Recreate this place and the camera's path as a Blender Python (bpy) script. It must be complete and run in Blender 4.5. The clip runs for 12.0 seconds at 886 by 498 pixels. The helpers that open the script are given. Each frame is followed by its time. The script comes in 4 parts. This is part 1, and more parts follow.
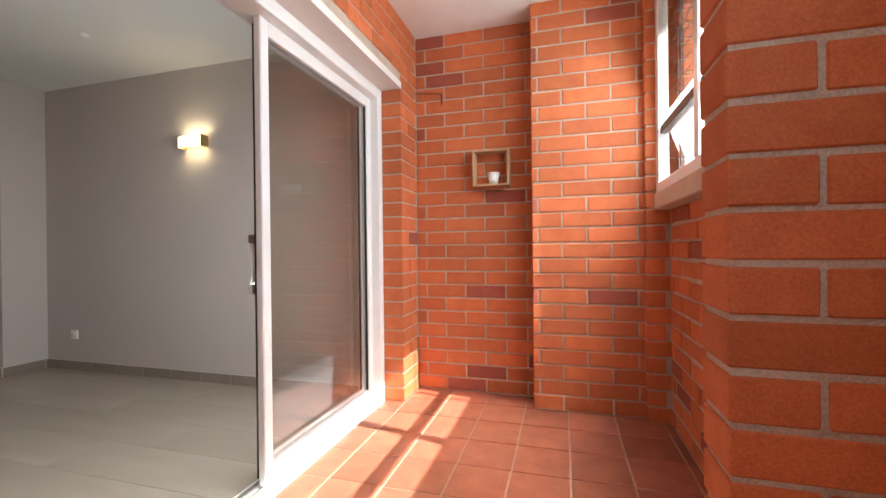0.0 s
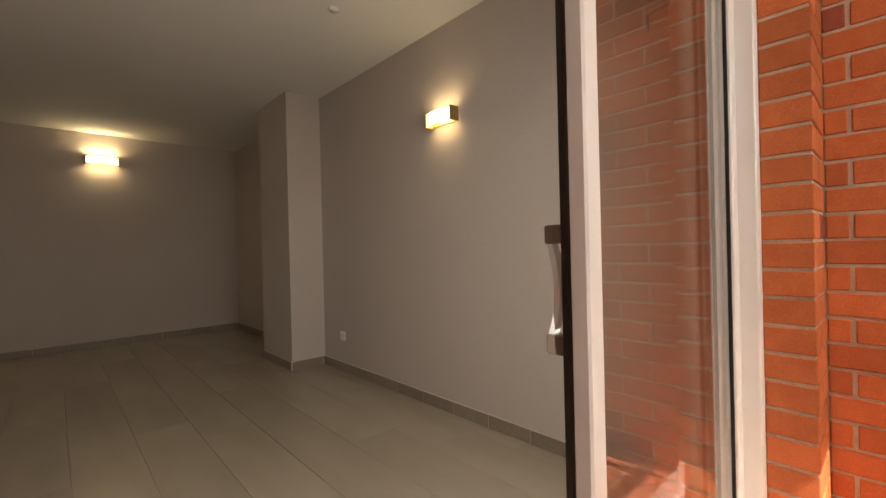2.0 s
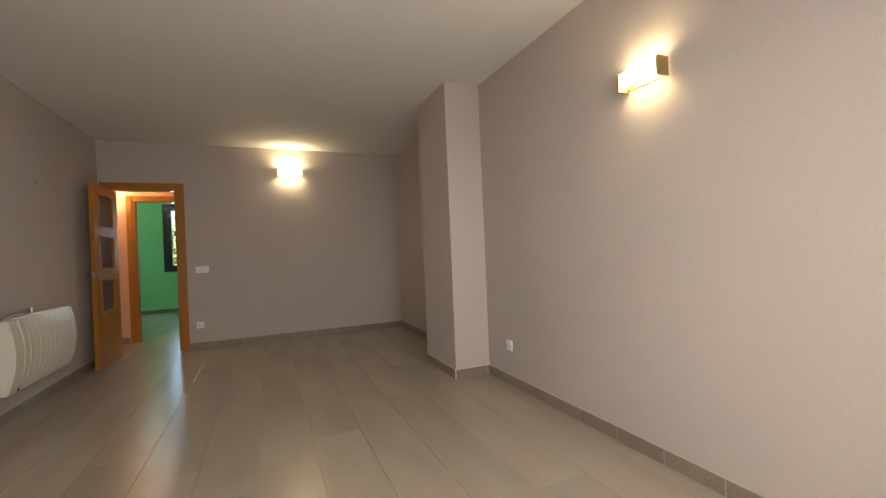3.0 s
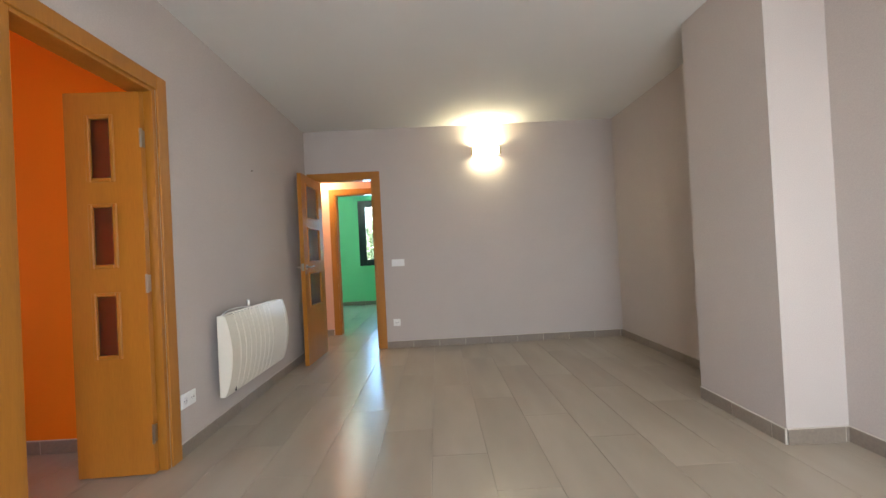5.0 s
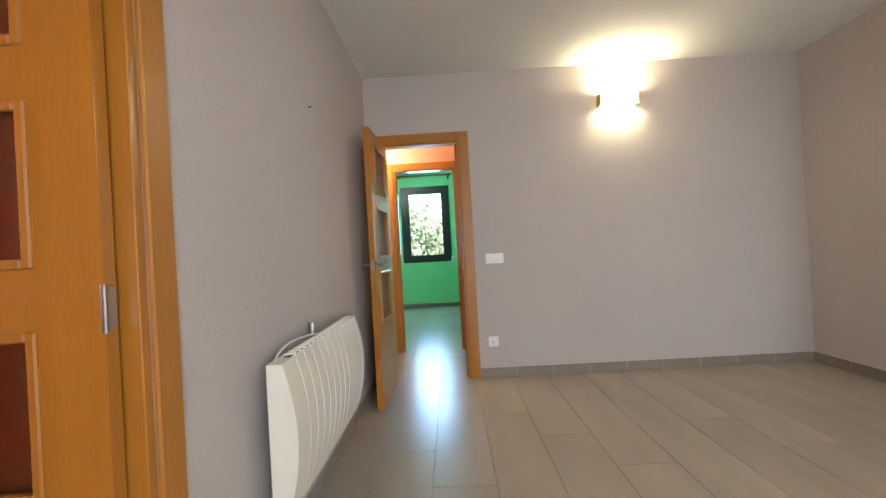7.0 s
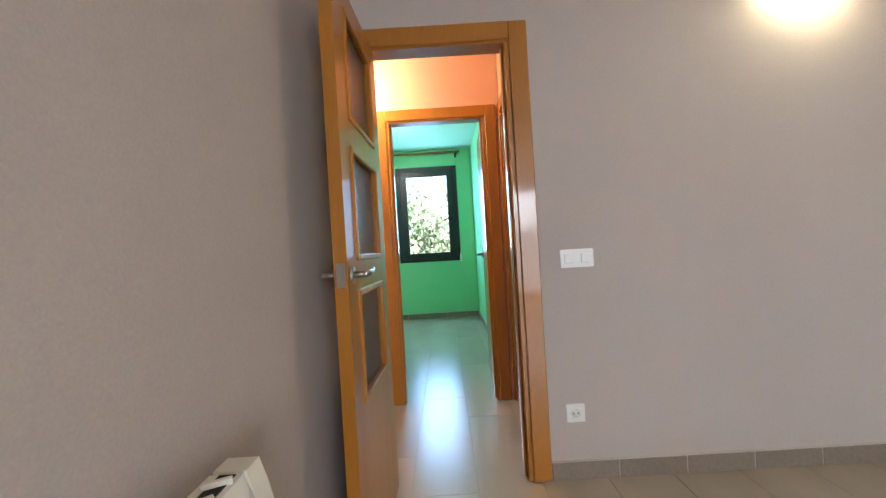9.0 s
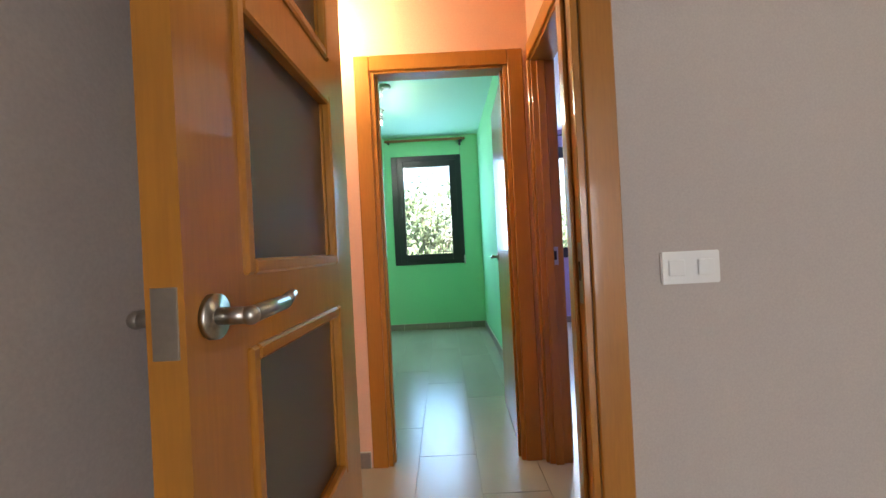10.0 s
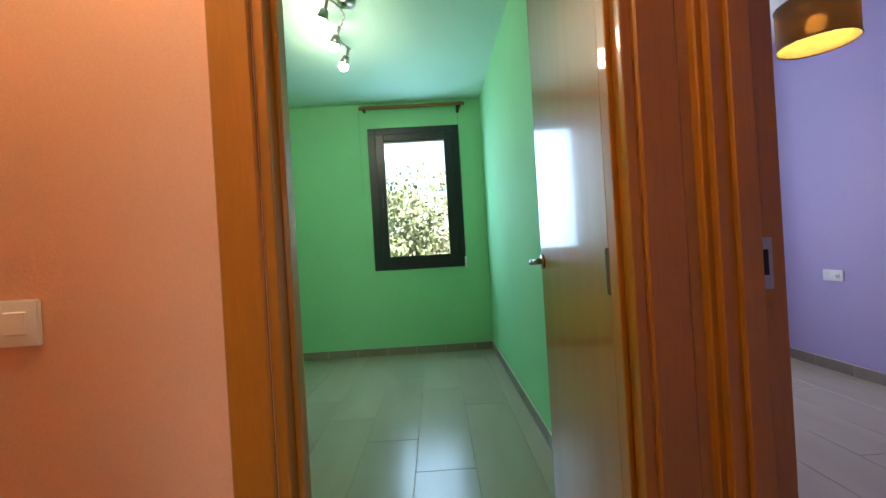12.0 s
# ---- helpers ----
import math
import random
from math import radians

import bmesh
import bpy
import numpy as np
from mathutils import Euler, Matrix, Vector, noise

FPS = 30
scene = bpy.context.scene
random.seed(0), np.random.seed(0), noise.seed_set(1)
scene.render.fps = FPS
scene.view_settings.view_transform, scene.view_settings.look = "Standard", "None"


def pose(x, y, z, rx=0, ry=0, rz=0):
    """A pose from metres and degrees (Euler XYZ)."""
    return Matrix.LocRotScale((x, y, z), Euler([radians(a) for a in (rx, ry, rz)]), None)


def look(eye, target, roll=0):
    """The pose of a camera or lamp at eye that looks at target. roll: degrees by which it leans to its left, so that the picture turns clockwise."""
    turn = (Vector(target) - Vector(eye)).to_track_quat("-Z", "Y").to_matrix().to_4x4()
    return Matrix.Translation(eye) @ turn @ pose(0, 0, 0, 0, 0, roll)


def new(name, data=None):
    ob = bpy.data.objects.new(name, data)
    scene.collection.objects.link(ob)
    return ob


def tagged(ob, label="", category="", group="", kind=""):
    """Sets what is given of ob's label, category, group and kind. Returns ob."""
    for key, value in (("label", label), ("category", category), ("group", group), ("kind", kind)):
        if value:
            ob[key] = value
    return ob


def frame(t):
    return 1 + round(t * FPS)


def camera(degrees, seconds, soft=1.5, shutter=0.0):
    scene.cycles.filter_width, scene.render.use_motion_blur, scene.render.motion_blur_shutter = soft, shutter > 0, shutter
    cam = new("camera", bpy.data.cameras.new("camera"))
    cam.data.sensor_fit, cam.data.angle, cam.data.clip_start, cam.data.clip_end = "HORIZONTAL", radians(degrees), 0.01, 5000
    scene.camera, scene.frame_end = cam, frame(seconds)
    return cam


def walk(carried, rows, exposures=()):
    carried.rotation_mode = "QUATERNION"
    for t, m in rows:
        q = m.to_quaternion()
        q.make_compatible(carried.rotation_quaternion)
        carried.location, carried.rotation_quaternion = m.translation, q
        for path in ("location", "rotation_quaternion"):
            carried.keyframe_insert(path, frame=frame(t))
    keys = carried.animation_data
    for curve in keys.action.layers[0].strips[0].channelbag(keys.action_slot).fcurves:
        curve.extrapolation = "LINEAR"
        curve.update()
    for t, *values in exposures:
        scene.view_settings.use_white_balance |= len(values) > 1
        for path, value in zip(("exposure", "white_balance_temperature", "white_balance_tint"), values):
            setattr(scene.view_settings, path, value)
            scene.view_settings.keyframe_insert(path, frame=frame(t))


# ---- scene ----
cam = camera(93.3, 12.0)
PATH = [
    (0, (0.63, 0.575, 1.09), (0.08, 2.498, 1.085), -0.65),
    (0.5, (0.457, 0.868, 1.112), (-0.255, 2.737, 1.099), -0.9),
    (1, (0.262, 1.138, 1.108), (-0.682, 2.901, 1.096), -1.1),
    (1.5, (0.05, 1.357, 1.115), (-1.169, 2.942, 1.107), -1.2),
    (2, (-0.26, 1.415, 1.12), (-1.722, 2.78, 1.113), -1.4),
    (2.5, (-0.515, 1.45, 1.131), (-2.192, 2.541, 1.124), -2.2),
    (3, (-0.742, 1.534, 1.145), (-2.584, 2.315, 1.146), -2.4),
    (3.5, (-0.942, 1.53, 1.173), (-2.878, 2.033, 1.163), -2.7),
    (5.5, (-2.257, 1.024, 1.09), (-4.256, 1.004, 1.11), -3.1),
    (6, (-2.57, 0.785, 1.108), (-4.57, 0.745, 1.12), -3.3),
    (6.5, (-2.936, 0.597, 1.1), (-4.936, 0.552, 1.113), -3.1),
    (7, (-3.326, 0.401, 1.1), (-5.326, 0.367, 1.109), -3.2),
    (7.5, (-3.701, 0.275, 1.105), (-5.701, 0.24, 1.111), -3.4),
    (9.5, (-5.425, 0.157, 1.09), (-7.425, 0.162, 1.088), -3.3),
    (10, (-5.828, 0.142, 1.09), (-7.828, 0.139, 1.092), -2.9),
    (10.5, (-6.196, 0.147, 1.093), (-8.196, 0.132, 1.096), -2.8),
    (11, (-6.575, 0.135, 1.096), (-8.575, 0.115, 1.098), -2.9),
    (11.5, (-6.918, 0.114, 1.094), (-8.918, 0.096, 1.094), -3.1),
    (12, (-7.182, 0.124, 1.089), (-9.181, 0.157, 1.088), -3.4),
]
EXPO = [(0.0, 2.1, 6200, 7), (0.5, 1.7, 7100, 10), (1.0, 1.55, 7500, 10), (1.5, 1.45, 7900, 11), (2.0, 1.6, 8000, 11), (2.5, 2.15, 9000, 12), (3.0, 2.65, 7100, 10), (3.6, 3.05, 6000, 7),
        (5.5, 3.7, 5900, 6), (7.5, 3.8, 6000, 7), (9.5, 3.75, 5900, 8), (10.5, 3.45, 6700, 11), (12.0, 3.2, 7000, 11)]
walk(cam, [(t, look(eye, target, roll)) for t, eye, target, roll in PATH], EXPO)

# ---- world, sun, large lights ----
SUN = Vector((-1.0, 0.2, -1.22)).normalized()
world = bpy.data.worlds.new("sky")
scene.world = world
world.use_nodes = True
wn = world.node_tree
sky = wn.nodes.new("ShaderNodeTexSky")
sky.sky_type, sky.sun_disc = "NISHITA", False
sky.sun_elevation = math.asin(-SUN.z)
sky.sun_rotation = math.atan2(-SUN.x, -SUN.y)
sky.dust_density = 2.0
wn.nodes["Background"].inputs["Strength"].default_value = 0.07
wn.links.new(sky.outputs[0], wn.nodes["Background"].inputs["Color"])


def lamp(name, kind, m, energy, color=(1, 1, 1), size=0.1, size_y=None):
    data = bpy.data.lights.new(name, kind)
    data.energy, data.color = energy, color
    if kind == "AREA":
        data.size = size
        if size_y:
            data.shape, data.size_y = "RECTANGLE", size_y
    elif kind == "POINT":
        data.shadow_soft_size = size
    ob = new(name, data)
    ob.matrix_world = m
    return ob


sun = lamp("sun", "SUN", look((6, 0, 8), Vector((6, 0, 8)) + SUN), 5.0, (1.0, 0.95, 0.87))
sun.data.angle = radians(0.53)
LAMP_UP, LAMP_DOWN, HALL_LAMP, SPOT, PENDANT = 0.5, 0.2, 2.3, 0.35, 0.3
SKYC = (0.38, 0.65, 1.0)
lamp("green_room_window_light", "AREA", look((-11.565, -0.045, 1.65), (-9, -0.045, 1.65)), 2.8, SKYC, 0.62, 1.22)
lamp("purple_room_window_light", "AREA", look((-11.565, 2.085, 1.66), (-9, 2.085, 1.66)), 5.6, (0.60, 0.76, 1.0), 0.62, 1.22)
lamp("gallery_opening_light", "AREA", look((1.15, 2.4, 1.95), (-1, 2.4, 1.2)), 6.5, (0.9, 0.95, 1.0), 1.6, 1.0)
# added lamp at the unseen southern opening, brightens the near pillar
lamp("gallery_opening_light", "AREA", look((1.15, 0.25, 1.95), (-1, 0.6, 1.2)), 1.8, (0.9, 0.95, 1.0), 1.3, 1.0)
lamp("sliding_door_light", "AREA", look((-0.76, 1.9, 1.1), (-3, 1.9, 0.9)), 6.5, (0.93, 0.96, 1.0), 1.8, 1.9)
# fill lamp added out of view to brighten the orange kitchen
lamp("kitchen_fill_light", "AREA", look((-3.3, -3.2, 1.6), (-3.8, -1, 1.2)), 0.5, (1, 0.93, 0.82), 1.0, 1.0)

# ---- materials ----


def material(name, color, rough=0.6, metal=0.0, second=None, scale=6.0, amount=0.5, grain=(60.0, 0.05), bump=0.1, stretch=(1, 1, 1), per_object=0.0, coat=0.0, spec=0.5, spread=(0.3, 0.7)):
    """A surface with stains at one scale, grain at another, and a fine relief."""
    m = bpy.data.materials.new(name)
    m.use_nodes = True
    t, b = m.node_tree, m.node_tree.nodes["Principled BSDF"]
    N, L = t.nodes.new, t.links.new
    b.inputs["Roughness"].default_value, b.inputs["Metallic"].default_value = rough, metal
    b.inputs["Coat Weight"].default_value, b.inputs["Specular IOR Level"].default_value = coat, spec
    b.inputs["Coat Roughness"].default_value = 0.07
    co, mp = N("ShaderNodeTexCoord"), N("ShaderNodeMapping")
    mp.inputs["Scale"].default_value = stretch
    if per_object:
        info, add = N("ShaderNodeObjectInfo"), N("ShaderNodeVectorMath")
        add.operation = "MULTIPLY_ADD"
        comb = N("ShaderNodeCombineXYZ")
        for k in range(3):
            L(info.outputs["Random"], comb.inputs[k])
        L(comb.outputs[0], add.inputs[0])
        add.inputs[1].default_value = (37, 23, 11)
        L(co.outputs["Object"], add.inputs[2])
        L(add.outputs[0], mp.inputs["Vector"])
    else:
        L(co.outputs["Object"], mp.inputs["Vector"])
    big, fine, mix, mix2 = N("ShaderNodeTexNoise"), N("ShaderNodeTexNoise"), N("ShaderNodeMix"), N("ShaderNodeMix")
    for n, s in ((big, scale), (fine, grain[0])):
        n.inputs["Scale"].default_value, n.inputs["Detail"].default_value = s, 4
        L(mp.outputs[0], n.inputs["Vector"])
    ramp = N("ShaderNodeMapRange")
    ramp.inputs["From Min"].default_value, ramp.inputs["From Max"].default_value = spread
    ramp.inputs["To Max"].default_value = amount
    L(big.outputs["Fac"], ramp.inputs["Value"])
    mix.data_type = mix2.data_type = "RGBA"
    second = second or tuple(c * 0.8 for c in color)
    mix.inputs["A"].default_value, mix.inputs["B"].default_value = (*color, 1), (*second, 1)
    L(ramp.outputs[0], mix.inputs["Factor"])
    mix2.blend_type = "OVERLAY"
    mix2.inputs["Factor"].default_value = grain[1] * 4
    L(mix.outputs["Result"], mix2.inputs["A"])
    L(fine.outputs["Fac"], mix2.inputs["B"])
    out = mix2.outputs["Result"]
    if per_object:
        hue, rng = N("ShaderNodeHueSaturation"), N("ShaderNodeMapRange")
        rng.inputs["To Min"].default_value, rng.inputs["To Max"].default_value = 1 - per_object, 1 + per_object
        L(info.outputs["Random"], rng.inputs["Value"])
        L(rng.outputs[0], hue.inputs["Value"])
        L(out, hue.inputs["Color"])
        out = hue.outputs[0]
    L(out, b.inputs["Base Color"])
    rr = N("ShaderNodeMapRange")
    rr.inputs["To Min"].default_value, rr.inputs["To Max"].default_value = rough * 0.85, min(1, rough * 1.15)
    L(big.outputs["Fac"], rr.inputs["Value"])
    L(rr.outputs[0], b.inputs["Roughness"])
    if bump:
        bp = N("ShaderNodeBump")
        bp.inputs["Strength"].default_value, bp.inputs["Distance"].default_value = bump, 0.004
        L(fine.outputs["Fac"], bp.inputs["Height"])
        L(bp.outputs[0], b.inputs["Normal"])
    return m


def glowing(name, color, strength):
    m = material(name, color, 0.4, bump=0)
    b = m.node_tree.nodes["Principled BSDF"]
    b.inputs["Emission Color"].default_value, b.inputs["Emission Strength"].default_value = (*color, 1), strength
    return m


def clear_glass(name, rough=0.0, color=(0.95, 0.98, 0.97)):
    m = bpy.data.materials.new(name)
    m.use_nodes = True
    b = m.node_tree.nodes["Principled BSDF"]
    b.inputs["Base Color"].default_value = (*color, 1)
    b.inputs["Roughness"].default_value, b.inputs["Transmission Weight"].default_value, b.inputs["IOR"].default_value = rough, 1.0, 1.45
    return m


BEIGE = material("warm_grey_plaster", (0.50, 0.435, 0.39), 0.85, second=(0.46, 0.40, 0.36), scale=1.2, grain=(180, 0.03), bump=0.12)
CEIL = material("white_ceiling_plaster", (0.72, 0.70, 0.66), 0.9, second=(0.68, 0.66, 0.62), scale=0.9, grain=(140, 0.02), bump=0.1)
SALMON = material("salmon_plaster", (0.72, 0.42, 0.28), 0.85, second=(0.68, 0.39, 0.26), scale=1.2, grain=(160, 0.03), bump=0.12)
GREEN = material("mint_green_plaster", (0.28, 0.66, 0.34), 0.8, second=(0.22, 0.60, 0.31), scale=1.2, grain=(160, 0.03), bump=0.12)
GREENC = material("pale_green_ceiling_tone", (0.45, 0.68, 0.52), 0.85, second=(0.42, 0.64, 0.49), scale=1.0, grain=(160, 0.03), bump=0.1)
PURPLE = material("lilac_plaster", (0.42, 0.355, 0.58), 0.8, second=(0.39, 0.325, 0.53), scale=1.2, grain=(160, 0.03), bump=0.12)
ORANGE = material("vivid_orange_plaster", (0.88, 0.23, 0.006), 0.8, second=(0.82, 0.20, 0.006), scale=1.2, grain=(160, 0.03), bump=0.12, spec=0.1)
MORTAR = material("grey_beige_mortar", (0.55, 0.45, 0.36), 0.95, second=(0.40, 0.30, 0.23), scale=9, amount=0.8, grain=(220, 0.12), bump=0.6)
BRICK = material("orange_red_brick", (0.55, 0.15, 0.048), 0.8, second=(0.43, 0.10, 0.034), scale=14, amount=0.55, grain=(190, 0.10), bump=0.14, per_object=0.16)
BRICKD = material("purple_brown_brick", (0.34, 0.085, 0.045), 0.8, second=(0.26, 0.06, 0.04), scale=14, amount=0.6, grain=(190, 0.10), bump=0.14, per_object=0.15)
TERRA = material("terracotta_tile", (0.32, 0.10, 0.055), 0.42, second=(0.23, 0.065, 0.038), scale=9, amount=0.8, grain=(120, 0.07), bump=0.08, per_object=0.10)
GROUT = material("pale_grout", (0.34, 0.24, 0.19), 0.9, grain=(200, 0.08), bump=0.3)
PLANK = material("greige_porcelain_plank", (0.41, 0.345, 0.27), 0.25, second=(0.33, 0.275, 0.215), scale=1.9, amount=0.9, grain=(26, 0.0), bump=0.02, stretch=(0.4, 1.7, 1), per_object=0.03, spec=0.45)
GROUTG = material("grey_brown_grout", (0.37, 0.315, 0.25), 0.8, grain=(200, 0.05))
FILLER = material("pale_joint_filler", (0.55, 0.49, 0.41), 0.85, grain=(200, 0.05))
SKIRT = material("taupe_skirting_tile", (0.25, 0.20, 0.155), 0.4, second=(0.20, 0.16, 0.125), scale=4, grain=(60, 0.05), bump=0.05, per_object=0.06)
WOOD = material("varnished_honey_beech", (0.40, 0.158, 0.017), 0.36, second=(0.34, 0.128, 0.014), scale=3.0, amount=0.55, grain=(34, 0.04), bump=0.03, stretch=(5, 5, 0.4), coat=0.45, spec=0.35)
PVC = material("white_lacquered_aluminium", (0.80, 0.79, 0.77), 0.35, second=(0.74, 0.73, 0.71), scale=5, grain=(90, 0.02), bump=0.02)
BRONZE = material("dark_bronze_aluminium", (0.045, 0.03, 0.024), 0.4, metal=0.3, grain=(90, 0.03), bump=0.02)
RUBBER = material("black_rubber_gasket", (0.015, 0.015, 0.015), 0.7, bump=0)
BLACK = material("black_lacquered_aluminium", (0.012, 0.013, 0.016), 0.35, second=(0.018, 0.018, 0.02), grain=(90, 0.03), bump=0.02)
STEEL = material("brushed_steel", (0.44, 0.41, 0.36), 0.3, metal=1.0, grain=(150, 0.03), bump=0.02)
BRASS = material("pale_brass", (0.62, 0.50, 0.25), 0.3, metal=1.0, grain=(150, 0.03), bump=0.02)
PLASTIC = material("white_plastic", (0.80, 0.79, 0.76), 0.35, second=(0.76, 0.75, 0.72), grain=(90, 0.02), bump=0.02)
CREAM = material("cream_enamel", (0.76, 0.71, 0.60), 0.35, second=(0.70, 0.65, 0.54), scale=3, grain=(90, 0.02), bump=0.02)
# black for the lock, and for shade painted in holes, seam and slot
DARK = material("black_lock_and_slot_shade", (0.02, 0.018, 0.016), 0.8, bump=0)
PALEWOOD = material("raw_pine", (0.50, 0.30, 0.16), 0.6, second=(0.42, 0.24, 0.12), scale=6, grain=(50, 0.08), bump=0.1, stretch=(1, 4, 4))
SILLW = material("weathered_painted_sill", (0.58, 0.47, 0.37), 0.7, second=(0.46, 0.36, 0.28), scale=8, amount=0.7, grain=(120, 0.08), bump=0.2)
RENDER = material("white_lintel_paint", (0.78, 0.75, 0.71), 0.7, second=(0.70, 0.66, 0.62), scale=4, grain=(120, 0.04), bump=0.15)
PORCELAIN = material("white_ceramic", (0.80, 0.79, 0.77), 0.4, grain=(80, 0.02), bump=0.03)
TAUPE = material("taupe_plastic", (0.20, 0.15, 0.115), 0.5, grain=(90, 0.03), bump=0.03)
SHADE = material("grey_brown_lampshade_cloth", (0.032, 0.024, 0.017), 0.85, grain=(260, 0.1), bump=0.3)
_n = SHADE.node_tree
_t, _p, _m, _m2 = (_n.nodes.new(k) for k in ("ShaderNodeBsdfTranslucent", "ShaderNodeBsdfTransparent", "ShaderNodeMixShader", "ShaderNodeMixShader"))
_t.inputs[0].default_value, _p.inputs[0].default_value = (0.55, 0.40, 0.22, 1), (0.75, 0.6, 0.4, 1)
_m.inputs[0].default_value, _m2.inputs[0].default_value = 0.13, 0.12
_n.links.new(_n.nodes["Principled BSDF"].outputs[0], _m.inputs[1])
_n.links.new(_t.outputs[0], _m.inputs[2])
_n.links.new(_m.outputs[0], _m2.inputs[1])
_n.links.new(_p.outputs[0], _m2.inputs[2])
_n.links.new(_m2.outputs[0], _n.nodes["Material Output"].inputs[0])
LINING = material("gold_lampshade_lining", (0.62, 0.42, 0.15), 0.7, grain=(200, 0.05), bump=0.1)
_n = LINING.node_tree
_p, _m = _n.nodes.new("ShaderNodeBsdfTransparent"), _n.nodes.new("ShaderNodeMixShader")
_p.inputs[0].default_value, _m.inputs[0].default_value = (1.0, 0.85, 0.6, 1), 0.65
_n.links.new(_n.nodes["Principled BSDF"].outputs[0], _m.inputs[1])
_n.links.new(_p.outputs[0], _m.inputs[2])
_n.links.new(_m.outputs[0], _n.nodes["Material Output"].inputs[0])
BLINDW = material("dark_varnished_rod", (0.30, 0.12, 0.045), 0.4, second=(0.22, 0.08, 0.03), grain=(60, 0.05), stretch=(4, 0.6, 4))
WIRE = material("galvanised_wire", (0.30, 0.29, 0.28), 0.5, metal=0.6, bump=0)
LEAF = material("green_leaf", (0.10, 0.135, 0.065), 0.55, second=(0.17, 0.20, 0.12), scale=2, grain=(8, 0.1), bump=0)
BARK = material("grey_bark", (0.16, 0.12, 0.09), 0.9, grain=(30, 0.2), bump=0.6)
GRASS = material("dry_garden_ground", (0.14, 0.13, 0.07), 0.95, second=(0.20, 0.16, 0.10), scale=0.6, grain=(6, 0.15), bump=0.3)
GLASS = clear_glass("window_glass")
TINTED = clear_glass("grey_brown_tinted_glass", 0.0, (0.88, 0.85, 0.81))
AMBER = clear_glass("brown_frosted_glass", 0.5, (0.36, 0.27, 0.16))
FROST = clear_glass("frosted_glass", 0.45, (0.62, 0.56, 0.42))
MIRROR = material("mirror_silver", (0.86, 0.85, 0.83), 0.02, metal=1.0, bump=0, grain=(50, 0.0), amount=0.0)
BULB = glowing("warm_bulb_glass", (1.0, 0.80, 0.45), 5)
OPAL = glowing("lit_opal_glass", (1.0, 0.86, 0.58), 1.3)
BULBW = glowing("white_bulb_glass", (1.0, 0.93, 0.80), 9)
BULBA = glowing("amber_bulb_glass", (1.0, 0.72, 0.30), 11)

# ---- building helpers ----


def box(bm, x0, x1, y0, y1, z0, z1, m=None):
    v = bmesh.ops.create_cube(bm, size=1.0)["verts"]
    bmesh.ops.transform(bm, matrix=Matrix.LocRotScale(((x0 + x1) / 2, (y0 + y1) / 2, (z0 + z1) / 2), None, (x1 - x0, y1 - y0, z1 - z0)), verts=v)
    if m:
        bmesh.ops.transform(bm, matrix=m, verts=v)
    return v


def tube(bm, a, b, r0, r1=None, n=12):
    a, b = Vector(a), Vector(b)
    q = (b - a).to_track_quat("Z", "Y").to_matrix().to_4x4()
    return bmesh.ops.create_cone(bm, cap_ends=True, segments=n, radius1=r0, radius2=r0 if r1 is None else r1, depth=(b - a).length, matrix=Matrix.Translation((a + b) / 2) @ q)["verts"]


def soft(bm, width=0.003, seg=1):
    bmesh.ops.bevel(bm, geom=list(bm.edges), offset=width, segments=seg, affect="EDGES", clamp_overlap=True)
    return bm


def mesh(name, bm, mat, smooth=False):
    bmesh.ops.recalc_face_normals(bm, faces=bm.faces)
    me = bpy.data.meshes.new(name)
    bm.to_mesh(me)
    bm.free()
    me.materials.append(mat)
    if smooth:
        for p in me.polygons:
            p.use_smooth = True
    return me


def part(name, bm, mat, parent=None, label="", smooth=False):
    ob = new(name, mesh(name, bm, mat, smooth) if isinstance(bm, bmesh.types.BMesh) else bm)
    if parent:
        ob.parent = parent
    return tagged(ob, label)


def thing(name, label, category, group="", kind="", m=None):
    ob = new(name)
    ob.empty_display_size = 0.05
    if m is not None:
        ob.matrix_world = m
    return tagged(ob, label, category, group, kind)


def slab(name, x0, x1, y0, y1, z0, z1, mat, label, category):
    bm = bmesh.new()
    box(bm, x0, x1, y0, y1, z0, z1)
    return tagged(part(name, bm, mat), label, category, kind="structure")


def bxo(name, parent, mat, dims, bevel=0.003, label="", m=None):
    """One bevelled box as a part."""
    bm = bmesh.new()
    box(bm, *dims)
    if bevel:
        soft(bm, bevel)
    if m:
        bm.transform(m)
    return part(name, bm, mat, parent, label)


def wall(name, axis, p0, p1, a0, a1, z0, z1, mat, label, openings=()):
    """A wall across the given axis, with openings (a0, a1, z0, z1) through it."""
    bm = bmesh.new()

    def piece(u0, u1, w0, w1):
        if u1 - u0 > 1e-4 and w1 - w0 > 1e-4:
            box(bm, *((p0, p1, u0, u1) if axis == "x" else (u0, u1, p0, p1)), w0, w1)
    at = a0
    for o0, o1, b0, b1 in sorted(openings):
        piece(at, o0, z0, z1)
        piece(o0, o1, z0, b0)
        piece(o0, o1, b1, z1)
        at = o1
    piece(at, a1, z0, z1)
    return tagged(part(name, bm, mat), label, "wall", kind="structure")


# ---- structure ----
LH, GH, PH, HH, BH = 2.62, 2.66, 2.66, 2.55, 2.68
LD = (-0.175, 0.52)       # living room door opening, along y
GD = (-0.19, 0.51)        # green room door opening, along y
KD = (-4.25, -3.43)       # kitchen opening, along x
PD = (-7.93, -7.10)       # purple room door opening, along x
GW = (-0.527, 0.436, 0.895, 2.393)
